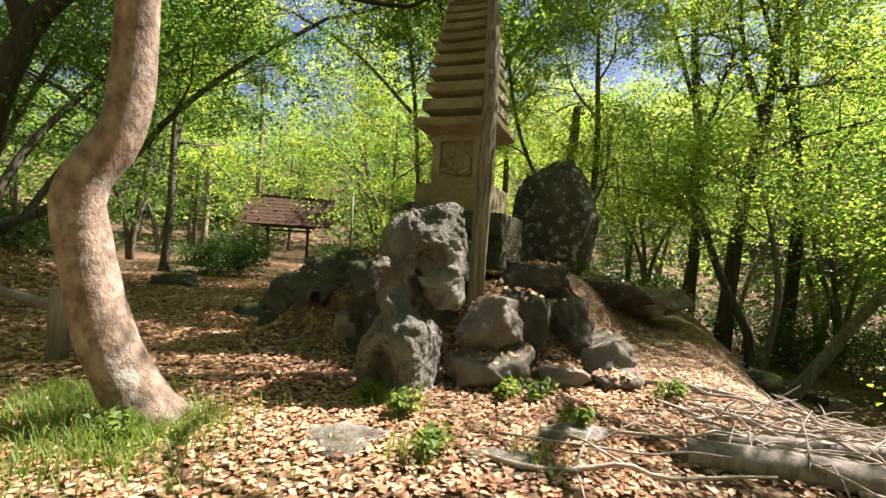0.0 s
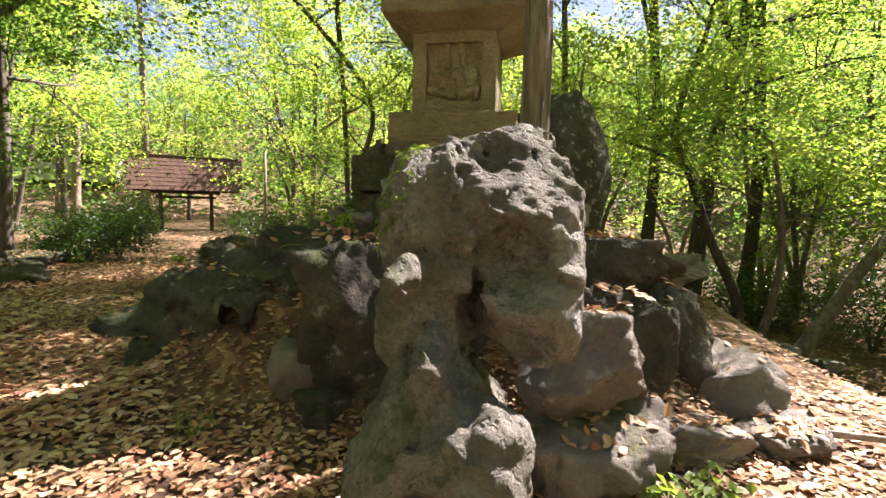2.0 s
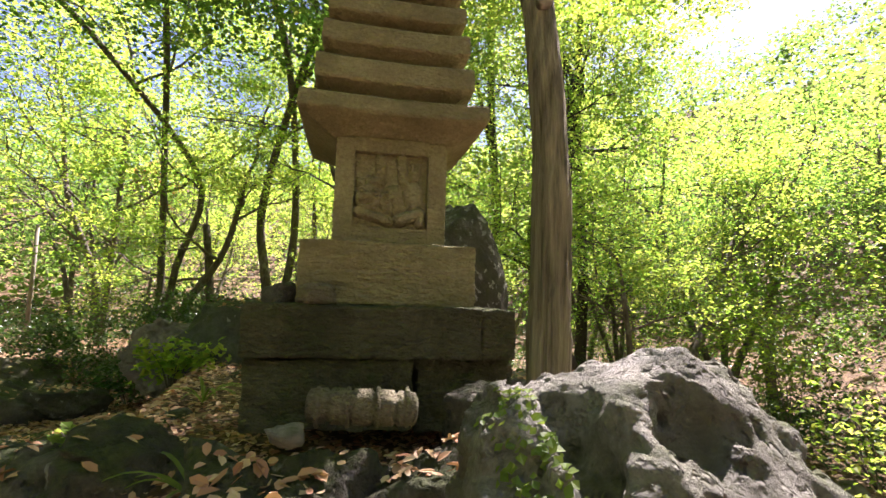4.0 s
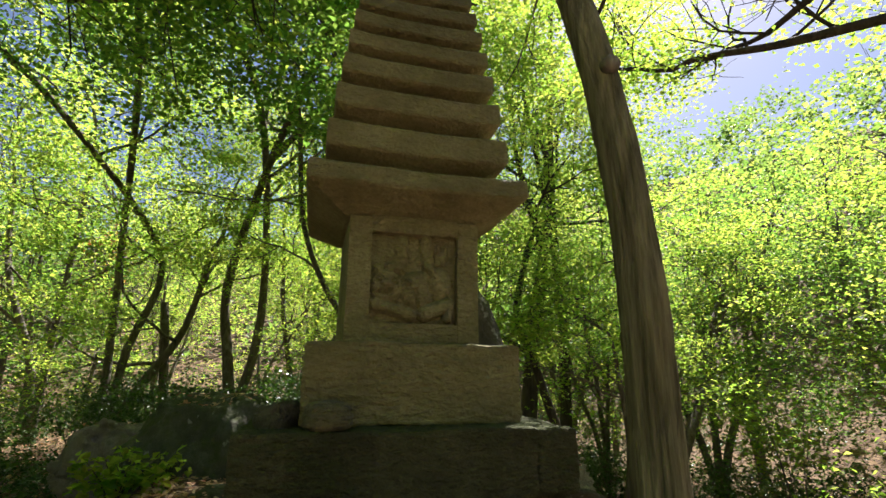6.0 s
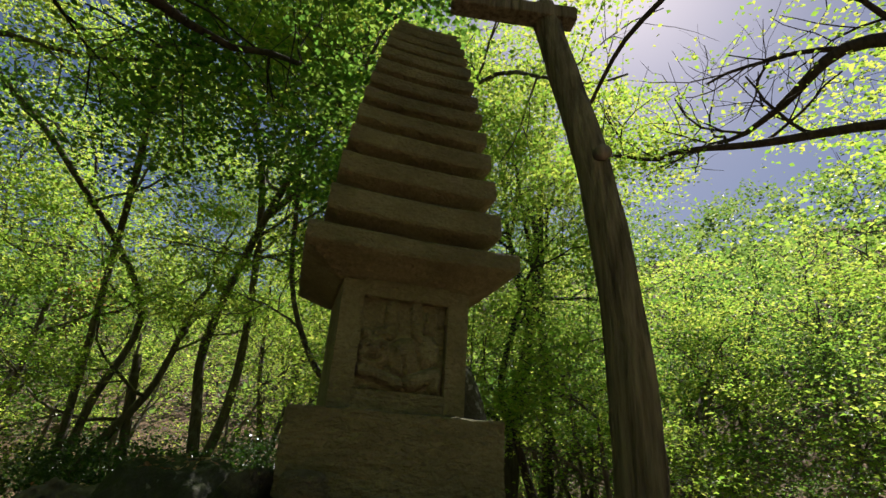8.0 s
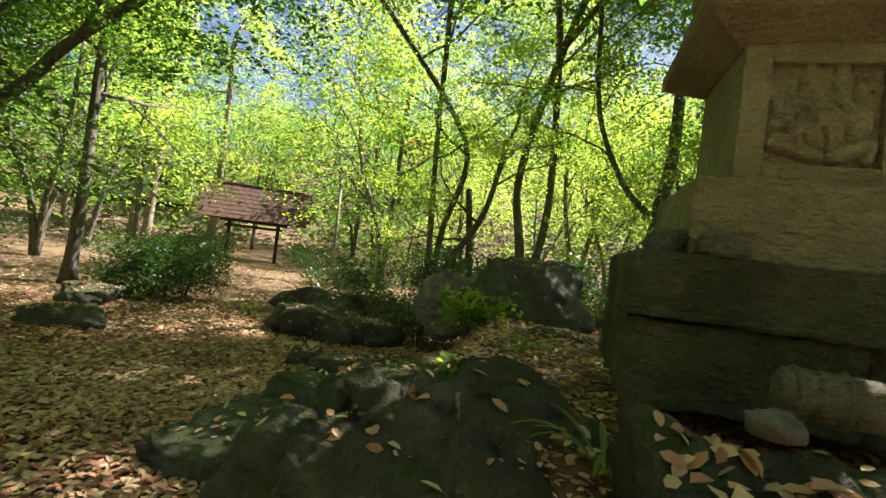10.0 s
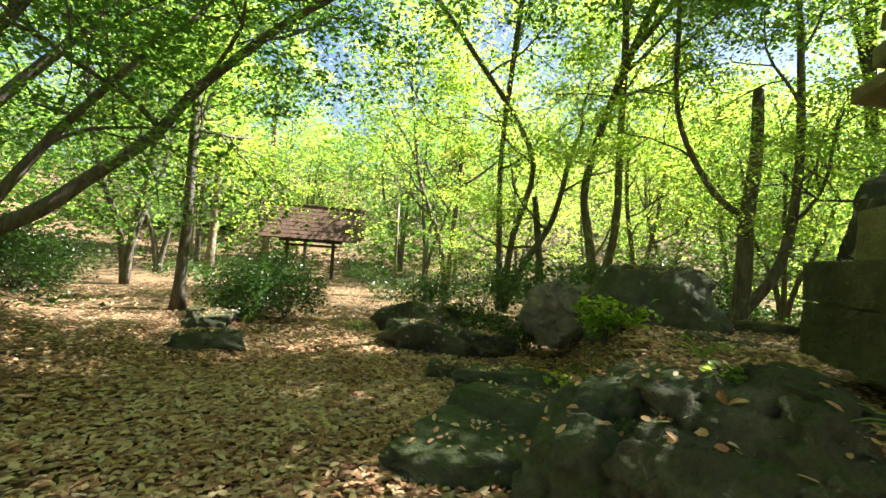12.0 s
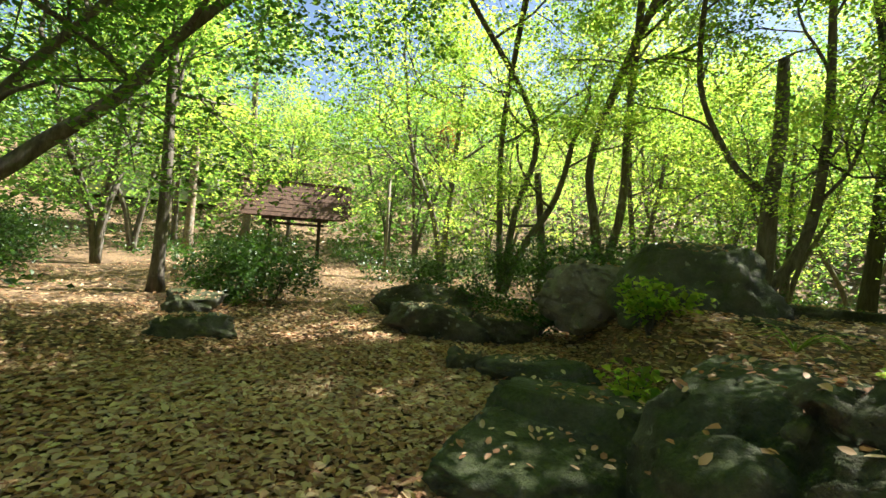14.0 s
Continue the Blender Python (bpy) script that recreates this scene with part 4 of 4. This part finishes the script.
make_tree("dark_tree", (-7.9, -1.5, 0.2), [([(0, 0, 0), (0.2, 0.2, 2.0), (0.7, 0.5, 4.0), (1.6, 1.0, 5.2), (3.2, 1.6, 5.8), (5.3, 2.2, 5.0), (6.0, 2.6, 4.9)], 0.27, 0.04), ([(0.7, 0.5, 4.0), (0.4, 0.0, 6.0), (0.2, -0.2, 7.5)], 0.16, 0.08), ([(3.6, 1.7, 5.7), (4.6, 2.2, 5.3), (5.4, 2.1, 5.6)], 0.05, 0.03)],
          "big dark-barked tree beside the path", "tree", 111, wood=BARK_DARK, leaf=MAPLE_DEEP, limb=(2.5, 6), per=95, size=0.075, radius=0.6)

# further maples: three built, then repeated
PROTO = []
for k in range(3):
    gen = np.random.default_rng(200 + k)
    stems = []
    for s in range(2 + k % 2):
        a, r = gen.random() * 6.3, 0.5 + gen.random()
        stems.append(([(0, 0, 0), (0.3 * math.cos(a), 0.3 * math.sin(a), 1.6), (r * math.cos(a), r * math.sin(a), 3.4), (1.3 * r * math.cos(a), 1.3 * r * math.sin(a), 5.4)], 0.10, 0.05))
    t = make_tree("maple_tree", (0, 0, 0), stems, "spreading green maple of the surrounding grove", "tree", 210 + k, leaf=MAPLE_DEEP if k == 1 else MAPLE, limb=(2.2, 4), per=26, size=0.098, radius=0.65, group="grove maples", sides=8)
    PROTO.append(t)
# the last six are unseen behind the camera, added to cut sky fill
GROVE = [(-7, 12), (-10.5, 19), (-5.5, 17), (-1, 14), (3, 13), (8.5, 13.5), (0.5, 19), (-14, 24), (-19, 21), (-20, 12), (-16, 7.5), (-22, 16), (-26, 9), (-14.5, 2.2), (-8, 25), (4, 21), (9.5, 8),
         (10.5, 3), (11, -2), (14, 6), (12, 16), (-3, 25), (-26, 26), (15, 0), (9, -8), (-18, -2), (2.5, 17), (18, 10), (17, -6), (7, 18), (13, 10), (8, 10.5), (-2.5, -10.5), (2.5, -11.5), (-7, -9.5), (7, -11), (0, -15), (-11, -6.5)]
gen = np.random.default_rng(5)
for k, (x, y) in enumerate(GROVE):
    s = 0.85 + 0.5 * gen.random()
    z = float(height(x, y)) - 0.05
    m = pose(x, y, z, 0, 0, gen.random() * 360)
    if k < 3:
        t = PROTO[k]
        t.matrix_world = m
    else:
        t = copy_thing(PROTO[k % 3], m)
    t.scale = (s, s, s)
for k, (x, y, s) in enumerate(((15.5, 4.0, 1.8), (17, -2, 1.8))):
    t = copy_thing(PROTO[k % 3], pose(x, y, float(height(x, y)) - 0.05, 0, 0, 77 * k))
    t.scale = (s, s, s)


# ---- undergrowth ----
def make_shrub(at, radius, tall, count, seed, leaf=SHRUB, size=0.07, label="dark green leafy shrub beside the path", name="shrub", low=0.08):
    """A low bush: thin stems from one foot, with leafy sprays at their ends."""
    gen = np.random.default_rng(seed)
    out, tips = [], []
    for k in range(9):
        a, f = gen.random() * 6.28, 0.3 + 0.7 * gen.random()
        e = np.array([radius * f * math.cos(a), radius * f * math.sin(a), tall * (1.05 - 0.5 * f * gen.random())])
        out.append(tube(smooth_line([(0, 0, -0.03), e * 0.45 + [0, 0, 0.15 * tall], e], 6), np.linspace(0.012, 0.004, 6), 4, 0, k))
        tips += [e, e * 0.75 + gen.normal(size=3) * 0.1 * radius, e * [0.9, 0.9, 0.6]]
    tips = [np.maximum(t, [-9, -9, low + 0.3 * radius * gen.random()]) for t in tips]
    x, y = at
    root = thing(name, (x, y, float(ground_z(np.array([x]), np.array([y]))[0])), label, "shrub", "undergrowth")
    for piece in out:
        part("stem", mesh_of("stem", *piece, BARK_GREY), root)
    part("foliage", mesh_of("foliage", *sprays(tips, max(count // len(tips), 4), radius * 0.42, size, gen, 0.3, 0.6), leaf, False), root)
    return root


gen = np.random.default_rng(91)
for k, (x, y, r, h, c) in enumerate(((-8.1, 4.9, 0.9, 1.0, 2800), (-8.9, 4.9, 0.9, 0.9, 2400), (8.0, 7.5, 1.3, 1.5, 2200), (7.0, 8.8, 1.3, 1.5, 2200), (9.3, 4.2, 1.4, 1.6, 2200), (9.6, 0.6, 1.4, 1.6, 2200), (5.6, 10.6, 1.3, 1.6, 2000), (-3.6, 8.6, 1.3, 1.5, 2400), (-5.2, 9.8, 1.3, 1.4, 2200), (-1.8, 9.4, 1.3, 1.5, 2200), (0.6, 8.6, 1.2, 1.4, 2000), (-9.9, 6.8, 0.9, 1.2, 2200), (-8.8, 4.2, 0.5, 0.5, 900), (-13.5, 3.2, 1.3, 1.1, 2600), (-15.5, 5.0, 1.4, 1.2, 2600), (-12.0, 1.4, 1.2, 1.0, 2400),
                                     (-17.5, 6.5, 1.5, 1.3, 2400), (-3.2, 4.5, 0.6, 0.5, 1000), (-4.6, 6.0, 0.8, 0.6, 1400), (-2.0, 5.2, 0.8, 0.7, 1500), (-6.3, 8.5, 1.0, 0.8, 1600), (-3.0, 7.2, 1.1, 1.5, 2400), (-1.2, 8.0, 1.1, 1.6, 2400),
                                     (6.5, 9.5, 1.2, 1.2, 2200), (9.5, 6.5, 1.3, 1.3, 2400), (10.0, 2.5, 1.3, 1.4, 2400), (8.5, 10.5, 1.5, 1.6, 2400), (-13.0, 9.5, 1.2, 1.0, 1800), (-11.5, 15.0, 1.3, 0.9, 1600))):
    make_shrub((x, y), r, h, c, 300 + k)
for k, (x, y, r, h, c) in enumerate(((5.8, 0.4, 1.0, 2.6, 700), (7.0, 2.0, 1.2, 2.6, 900), (-1.95, 2.35, 0.4, 0.5, 420), (-2.2, 1.25, 0.35, 0.35, 300), (8.4, 5.0, 1.2, 3.4, 1300))):
    make_shrub((x, y), r, h, c, 340 + k, MAPLE, 0.085, low=0.5 * h if r > 0.7 else 0.1, label="young bright green maple growing low", name="young_maple")

# green cover on the ground under the trees
gen = np.random.default_rng(88)
n = 5200
r, a = 8 + 26 * gen.random(n) ** 0.8, np.radians(-40 + 250 * gen.random(n))
cx, cy = -3 + r * np.cos(a), 3 + r * np.sin(a)
along = np.abs((cx + 3.0) * 0.84 + (cy - 0.5) * 0.54 - 0.0)
wide = np.minimum(np.abs((cx + 4.0) * 0.82 + (cy - 1.0) * 0.57), np.abs((cx + 6.0) * 0.5 + (cy - 1.5) * 0.86))
keep = ((wide > 1.5) | (cx > -3)) & ~((cx > 2.5) & (cx < 10) & (cy > -3) & (cy < 8.5))
cx, cy = cx[keep], cy[keep]
V, F = sprays(np.stack([cx, cy, height(cx, cy) + 0.1 + 0.5 * gen.random(len(cx)) ** 2], 1), 16, 0.5, 0.13, gen, 0.25, 0.6)
cover = new("ground_cover", mesh_of("ground_cover", V, F, SHRUB, False))
tagged(cover, "low green ferns and saplings under the trees", "undergrowth", kind="stuff")

# ---- far woods ----
gen = np.random.default_rng(77)
n = 3300
a, r = np.radians(-60 + 300 * gen.random(n)), 24 + 46 * gen.random(n) ** 0.8
cx, cy = -2 + r * np.cos(a), 4 + r * np.sin(a)
cz = height(cx, cy) + 0.3 + 7.5 * gen.random(n) ** 1.1
V, F = sprays(np.stack([cx, cy, cz], 1), 40, 1.8, 0.42, gen, flat=0.3, tilt=0.6)
far = new("far_woods", mesh_of("far_woods", V, F, FAR_LEAF, False))
tagged(far, "green wooded hillside around the garden", "woods", kind="stuff")

# ---- fallen leaves ----
gen = np.random.default_rng(55)
n = 84000
x = np.concatenate([gen.normal(-4.3, 2.6, n * 2 // 3), gen.normal(0.6, 2.0, n // 3), gen.uniform(-16, -3, 9000)])
y = np.concatenate([gen.normal(0.3, 2.4, n * 2 // 3), gen.normal(-2.6, 1.8, n // 3), gen.uniform(1, 16, 9000)])
hh = height(x, y)
keep = (x < 4.2) & ((hh < 0.3) | (x < -5) | (gen.random(len(x)) < 0.75))
x, y = x[keep], y[keep]
z = ground_z(x, y)
C = np.stack([x, y, z + 0.008 + 0.025 * gen.random(len(x))], 1)
N = np.stack([gen.normal(size=len(x)) * 0.2, gen.normal(size=len(x)) * 0.2, np.ones(len(x))], 1)
litter = new("fallen_leaves", mesh_of("fallen_leaves", *oval_leaves(C, N, np.where(x > -1.5, 0.026, 0.04) + np.where(x > -1.5, 0.034, 0.045) * gen.random(len(x)), gen), LITTER, False))
tagged(litter, "carpet of dry tan and brown fallen leaves", "leaf litter", kind="stuff")

# leaves lodged on the rocks
C, N = [], []
for ob in RESTING:
    me, m = ob.data, ob.matrix_world
    co = np.empty(len(me.vertices) * 3)
    me.vertices.foreach_get("co", co)
    no = np.empty(len(me.vertices) * 3)
    me.vertices.foreach_get("normal", no)
    R = np.array(m.to_3x3())
    co = co.reshape(-1, 3) @ R.T + np.array(m.translation)
    no = no.reshape(-1, 3) @ R.T
    up = np.flatnonzero(no[:, 2] > 0.86)
    if len(up):
        pick = gen.choice(up, min(len(up), 60))
        C.append(co[pick] + [0, 0, 0.012])
        N.append(no[pick] + gen.normal(size=(len(pick), 3)) * 0.25)
C, N = np.concatenate(C), np.concatenate(N)
lodged = new("lodged_leaves", mesh_of("lodged_leaves", *oval_leaves(C, N, 0.035 + 0.04 * gen.random(len(C)), gen), LITTER, False))
tagged(lodged, "scattered tan leaves lodged on the rocks", "leaf litter", kind="stuff")

# ---- grass ----
def blades(centres, tall, gen):
    """Bent grass blades of three quads."""
    n = len(centres)
    a = gen.random(n) * 6.28
    d = np.stack([np.cos(a), np.sin(a), np.zeros(n)], 1)
    w = np.stack([-np.sin(a), np.cos(a), np.zeros(n)], 1) * 0.0035
    h = (tall * (0.5 + 0.7 * gen.random(n)))[:, None]
    lean = h * (0.2 + 0.6 * gen.random(n))[:, None]
    up = np.array([0, 0, 1.0])
    rows = []
    for f, k in ((0, 1), (0.4, 1), (0.75, 0.7), (1, 0.1)):
        c = centres + up * h * (f - 0.35 * f * f * lean / h) + d * lean * f * f
        rows += [c - w * k, c + w * k]
    V = np.stack(rows, 1).reshape(-1, 3)
    b = np.arange(n)[:, None] * 8
    return V, np.concatenate([b + np.array([[j, j + 1, j + 3, j + 2]]) for j in (0, 2, 4)])


gen = np.random.default_rng(66)
gxy = np.concatenate([gen.normal(size=(1500, 2)) * [0.42, 0.25] + [-1.35, -3.75], gen.normal(size=(700, 2)) * [0.2, 0.3] + [-0.55, -3.85], gen.normal(size=(900, 2)) * [0.45, 0.3] + [-0.75, -4.15], gen.normal(size=(260, 2)) * [0.2, 0.15] + [-1.5, -3.7], gen.normal(size=(60, 2)) * [0.10, 0.07] + [0.35, -2.85],
                      gen.normal(size=(60, 2)) * [0.08, 0.06] + [0.95, -3.6], gen.normal(size=(50, 2)) * 0.08 + [1.6, -3.3], gen.normal(size=(40, 2)) * 0.06 + [-1.05, -1.9], gen.normal(size=(50, 2)) * 0.09 + [0.62, -2.95]])
gc = np.concatenate([gxy, ground_z(gxy[:, 0], gxy[:, 1])[:, None]], 1)
grass = new("grass", mesh_of("grass", *blades(gc, 0.16, gen), GRASS, False))
tagged(grass, "tufts of fresh green grass among fallen leaves", "grass", kind="stuff")

for k, (x, y) in enumerate(((0.25, -2.78), (0.62, -3.0), (1.15, -2.15), (1.35, -1.95), (1.72, -2.6), (1.0, -3.5), (-0.62, -4.0), (2.35, -1.6), (1.05, -1.2), (-1.35, -0.6), (-6.0, 4.1), (-8.2, 4.0))):
    make_shrub((x, y), 0.13, 0.16, 90, 400 + k, GRASS, 0.055, "small leafy seedling sprouting from leaf litter", "seedling", 0.03)

# ---- stone bale and small stones at the pagoda's foot ----
bale = thing("stone_bale", (-0.13, -1.12, 1.215), "stone carved as a rope-bound straw bale, lying on rocks", "carved stone", rot=-3)
prof, rad = [], []
for k in range(41):
    f = k / 40
    groove = 0.012 * max(0.0, 1 - abs(((f * 5 + 0.5) % 1) - 0.5) / 0.09)
    prof.append((-0.215 + 0.43 * f, 0, 0))
    rad.append((0.070 - 0.010 * (2 * f - 1) ** 4 - groove) * (0.86 if k in (0, 40) else 1))
part("bale", mesh_of("bale", *tube(prof, rad, 24, 0.012, 3), GRANITE_PALE), bale, "", pose(0, 0, 0, 0, 2, 0))
for k in range(4):
    a = np.linspace(0, 2 * np.pi, 25)
    ringp = np.stack([np.full(25, -0.172 + 0.115 * k), 0.071 * np.cos(a), 0.071 * np.sin(a)], 1)
    part("rope", mesh_of("rope", *tube(ringp, np.full(25, 0.009), 6, 0.05, k), GRANITE_PALE), bale)

cake = thing("round_stone", (-0.37, -0.55, 1.60), "small round ribbed stone set on the base block", "carved stone")
zs = [0, 0.015, 0.03, 0.045, 0.06, 0.075, 0.09, 0.10, 0.105]
rs = [0.085, 0.10, 0.094, 0.102, 0.09, 0.094, 0.08, 0.06, 0.02]
part("stone", mesh_of("stone", *tube([(0, 0, z) for z in zs], rs, 20, 0.025, 8), GRANITE_PALE), cake)
make_rock("loose_stone", (-0.40, -1.25, 1.11), (0.13, 0.11, 0.09), 61, PALE_ROCK, "small pale stone lying beside the stone bale", 20, sub=3)
make_rock("loose_stone", (0.40, -0.92, 1.0), (0.28, 0.24, 0.3), 62, DARK_ROCK, "hollowed grey stone at the pagoda's corner", 20, sub=4)
make_rock("loose_stone", (-0.55, -0.42, 1.58), (0.16, 0.16, 0.13), 63, DARK_ROCK, "dark stone lying on the base block", 50, sub=3)
make_rock("loose_stone", (-0.62, -1.42, 0.1), (0.34, 0.3, 0.42), 64, PALE_ROCK, "pale broken stone wedged between rocks", 50, sub=4)
for k, (x, y, s) in enumerate(((1.4, -3.35, 0.55), (1.7, -2.75, 0.4), (0.45, -3.45, 0.5))):
    make_rock("flat_stone", (x, y, -0.06), (s, s * 0.7, 0.16), 70 + k, PALE_ROCK, "flat pale stone sunk in leaf litter", 40 * k, sub=4)
make_rock("loose_stone", (-0.48, -1.55, -0.02), (0.3, 0.28, 0.3), 65, DARK_ROCK, "dark stone wedged between rocks", 10, sub=4)

# ivy on the boulder
gen = np.random.default_rng(12)
t = np.abs(bv[:, 0] - 0.06 - 0.35 * (bv[:, 2] - 1.2) + 0.05 * np.sin(9 * bv[:, 2]))
sel = np.flatnonzero((t < 0.06) & (bv[:, 1] < -2.05) & (bv[:, 2] > 0.25))
sel = gen.choice(sel, 420)
away = bv[sel] - np.array([0.45, -2.1, 0.9])
away /= np.linalg.norm(away, axis=1)[:, None]
IC = bv[sel] + away * 0.012
ivy = new("ivy", mesh_of("ivy", *leaves(IC, away + gen.normal(size=(420, 3)) * 0.35, 0.013 + 0.012 * gen.random(420), gen, 0.1, 0.9), GRASS, False))
tagged(ivy, "small round-leaved ivy creeping down the boulder", "ivy", kind="stuff")

# ---- dead branches ----
gen = np.random.default_rng(31)
for k in range(34):
    a = math.radians(gen.normal(-12, 28))
    ln = 0.5 + 1.3 * gen.random()
    c = np.array([3.0, -2.35]) + gen.normal(size=2) * [0.55, 0.32]
    r = 0.008 + 0.014 * gen.random() ** 2
    pts = []
    for f in np.linspace(-0.5, 0.5, 7):
        p = c + f * ln * np.array([math.cos(a), math.sin(a)]) + gen.normal(size=2) * 0.03
        pts.append((p[0], p[1], float(height(p[0], p[1])) + 0.05 + 0.16 * gen.random() * (0.5 + f)))
    br = [tube(smooth_line(pts, 14), np.linspace(r, r * 0.35, 14), 6, 0.06, k)]
    for s in range(3):
        i = int(gen.integers(1, 5))
        e = np.array(pts[i]) + gen.normal(size=3) * [0.22, 0.22, 0.06] + [0, 0, 0.08]
        br.append(tube([pts[i], (np.array(pts[i]) + e) / 2 + [0, 0, 0.02], e], [r * 0.5, r * 0.35, r * 0.15], 5, 0, s))
    o = new("dead_branch", mesh_of("dead_branch", *join(br), DEAD_WOOD))
    tagged(o, "bleached dry dead branch lying in a heap", "branch", "heap of dead branches")
for k, (p, q, r) in enumerate((((2.35, -2.75, 0.05), (4.6, -3.05, 0.08), 0.085), ((2.5, -2.5, 0.04), (4.8, -2.45, 0.1), 0.06))):
    P = smooth_line([p, (np.array(p) + q) / 2 + [0, 0.06, 0.03], q], 16)
    P[:, 2] += height(P[:, 0], P[:, 1])
    o = new("fallen_log", mesh_of("fallen_log", *tube(P, np.linspace(r, r * 0.7, 16), 12, 0.08, k), GREY_WOOD))
    tagged(o, "long weathered fallen log beside the branch heap", "log", "heap of dead branches")

# ---- low rail fence, poles ----
fence = thing("log_fence", (-2.55, -3.15, 0), "low fence of weathered logs beside the path", "fence")
for k, (x, y) in enumerate(((0, 0), (-1.7, 0.35))):
    part("post", mesh_of("post", *tube([(x, y, -0.1), (x, y, 0.3), (x, y, 0.62), (x, y, 0.64)], [0.085, 0.08, 0.078, 0.06], 14, 0.04, k), GREY_WOOD), fence)
part("rail", mesh_of("rail", *tube([(-0.05, 0.0, 0.46), (-0.9, 0.18, 0.47), (-1.75, 0.36, 0.46)], [0.05, 0.048, 0.05], 12, 0.04, 5), GREY_WOOD), fence)
make_tree("broken_trunk", (-3.6, 10.0, 0.0), [([(0, 0, 0), (-0.1, 0, 1.5), (-0.35, 0.1, 3.3)], 0.12, 0.09)], "dead grey trunk broken off at head height", "trunk", 120, per=0, bare=(0,))
pole = new("garden_pole", mesh_of("garden_pole", *tube([(-9.4, 13, -0.2), (-9.4, 13, 1.6), (-9.42, 13, 3.4)], [0.06, 0.055, 0.05], 10, 0.05, 2), GREY_WOOD))
tagged(pole, "slim bare wooden pole beside the path", "pole")
for k, (x, y, r) in enumerate(((-19.5, 14.3, 0.2), (-21.5, 20.5, 0.22), (-24, 17.5, 0.2), (-25.5, 15, 0.17))):
    make_tree("straight_tree", (x, y, float(height(x, y)) - 0.1), [([(0, 0, 0), (0.05, 0.1, 4), (0.1, 0, 8), (0, 0, 12)], r, r * 0.6)], "tall straight pale-trunked tree behind the shelter", "tree", 130 + k, wood=BARK_PALE, limb=(2.0, 3), per=40, size=0.14, radius=0.7, low=0.7)
make_tree("red_maple", (-10.5, 24.0, float(height(-10.5, 24.0))), [([(0, 0, 0), (0.2, 0, 3), (0, 0.1, 6.4)], 0.11, 0.05)], "maple turning red at its top", "tree", 140, leaf=MAPLE_RED, limb=(1.2, 2), per=60, size=0.13, radius=0.5, low=0.85)

# ---- stones in the stream bed ----
gen = np.random.default_rng(19)
for k in range(26):
    x, y = 4.2 + 4.5 * gen.random(), -0.2 + 7 * gen.random()
    s = 0.18 + 0.4 * gen.random() ** 2
    make_rock("stream_stone", (x, y, float(height(x, y)) - 0.03), (s, s * 0.8, s * 0.6), 500 + k, DARK_ROCK if k % 3 else PALE_ROCK, "rounded stone in the dry stream bed", gen.random() * 180, group="stream stones", sub=3)

# ---- house beyond the garden ----
house = thing("house", (-33.0, 25.0, float(height(-33.0, 25.0)) - 0.3), "pale plastered house with a tiled roof beyond the garden", "house", rot=40)
WALL, n1, l1, b1 = material("plaster", 0.9)
l1.new(ramp(n1, l1, noise_node(n1, l1, 3, 5).outputs[0], [(0.3, (0.42, 0.40, 0.36)), (0.7, (0.6, 0.58, 0.53))]).outputs[0], b1.inputs["Base Color"])
ROOFT = stone("roof_tile", (0.10, 0.10, 0.10), (0.16, 0.16, 0.16), (0.22, 0.22, 0.22))
part("wall", from_bm("wall", block((8, 5, 3), 0.03, 0.01, 2, 1), WALL), house)
bm = bmesh.new()
vs = [bm.verts.new(c) for c in ((-4.6, -3.2, 2.9), (4.6, -3.2, 2.9), (4.6, 3.2, 2.9), (-4.6, 3.2, 2.9), (-4.2, 0, 4.9), (4.2, 0, 4.9))]
for q in ((0, 1, 5, 4), (2, 3, 4, 5), (1, 2, 5), (3, 0, 4), (3, 2, 1, 0)):
    bm.faces.new([vs[i] for i in q])
part("roof", from_bm("roof", bm, ROOFT), house)
for x in (-2.2, 0.4, 2.6):
    w = part("window", from_bm("window", block((1.3, 0.1, 1.1), 0.02, 0.004, 0, 2), BARK_DARK), house, "", pose(x, -2.5, 1.2))

# ---- long-leaved plants on the mound ----
for k, (x, y) in enumerate(((-0.75, -0.95), (-1.25, 0.9))):
    gen = np.random.default_rng(700 + k)
    root = thing("lily_plant", (x, y, float(ground_z(np.array([x]), np.array([y]))[0])), "arching long-leaved plant growing on the mound", "plant", "undergrowth")
    for s in range(13):
        a, ln = gen.random() * 6.28, 0.22 + 0.2 * gen.random()
        f = np.linspace(0, 1, 8)
        c = np.stack([np.cos(a) * ln * f, np.sin(a) * ln * f, ln * (1.3 * f - 1.0 * f * f)], 1)
        w = np.array([-math.sin(a), math.cos(a), 0]) * 0.011
        k2 = np.sin(np.pi * (0.12 + 0.86 * f))[:, None]
        V = np.concatenate([c - w * k2, c + [0, 0, -0.004], c + w * k2])
        F = [(j, j + 1, 9 + j, 8 + j) for j in range(7)] + [(8 + j, 9 + j, 17 + j, 16 + j) for j in range(7)]
        part("leaf", mesh_of("leaf", V, F, GRASS), root)
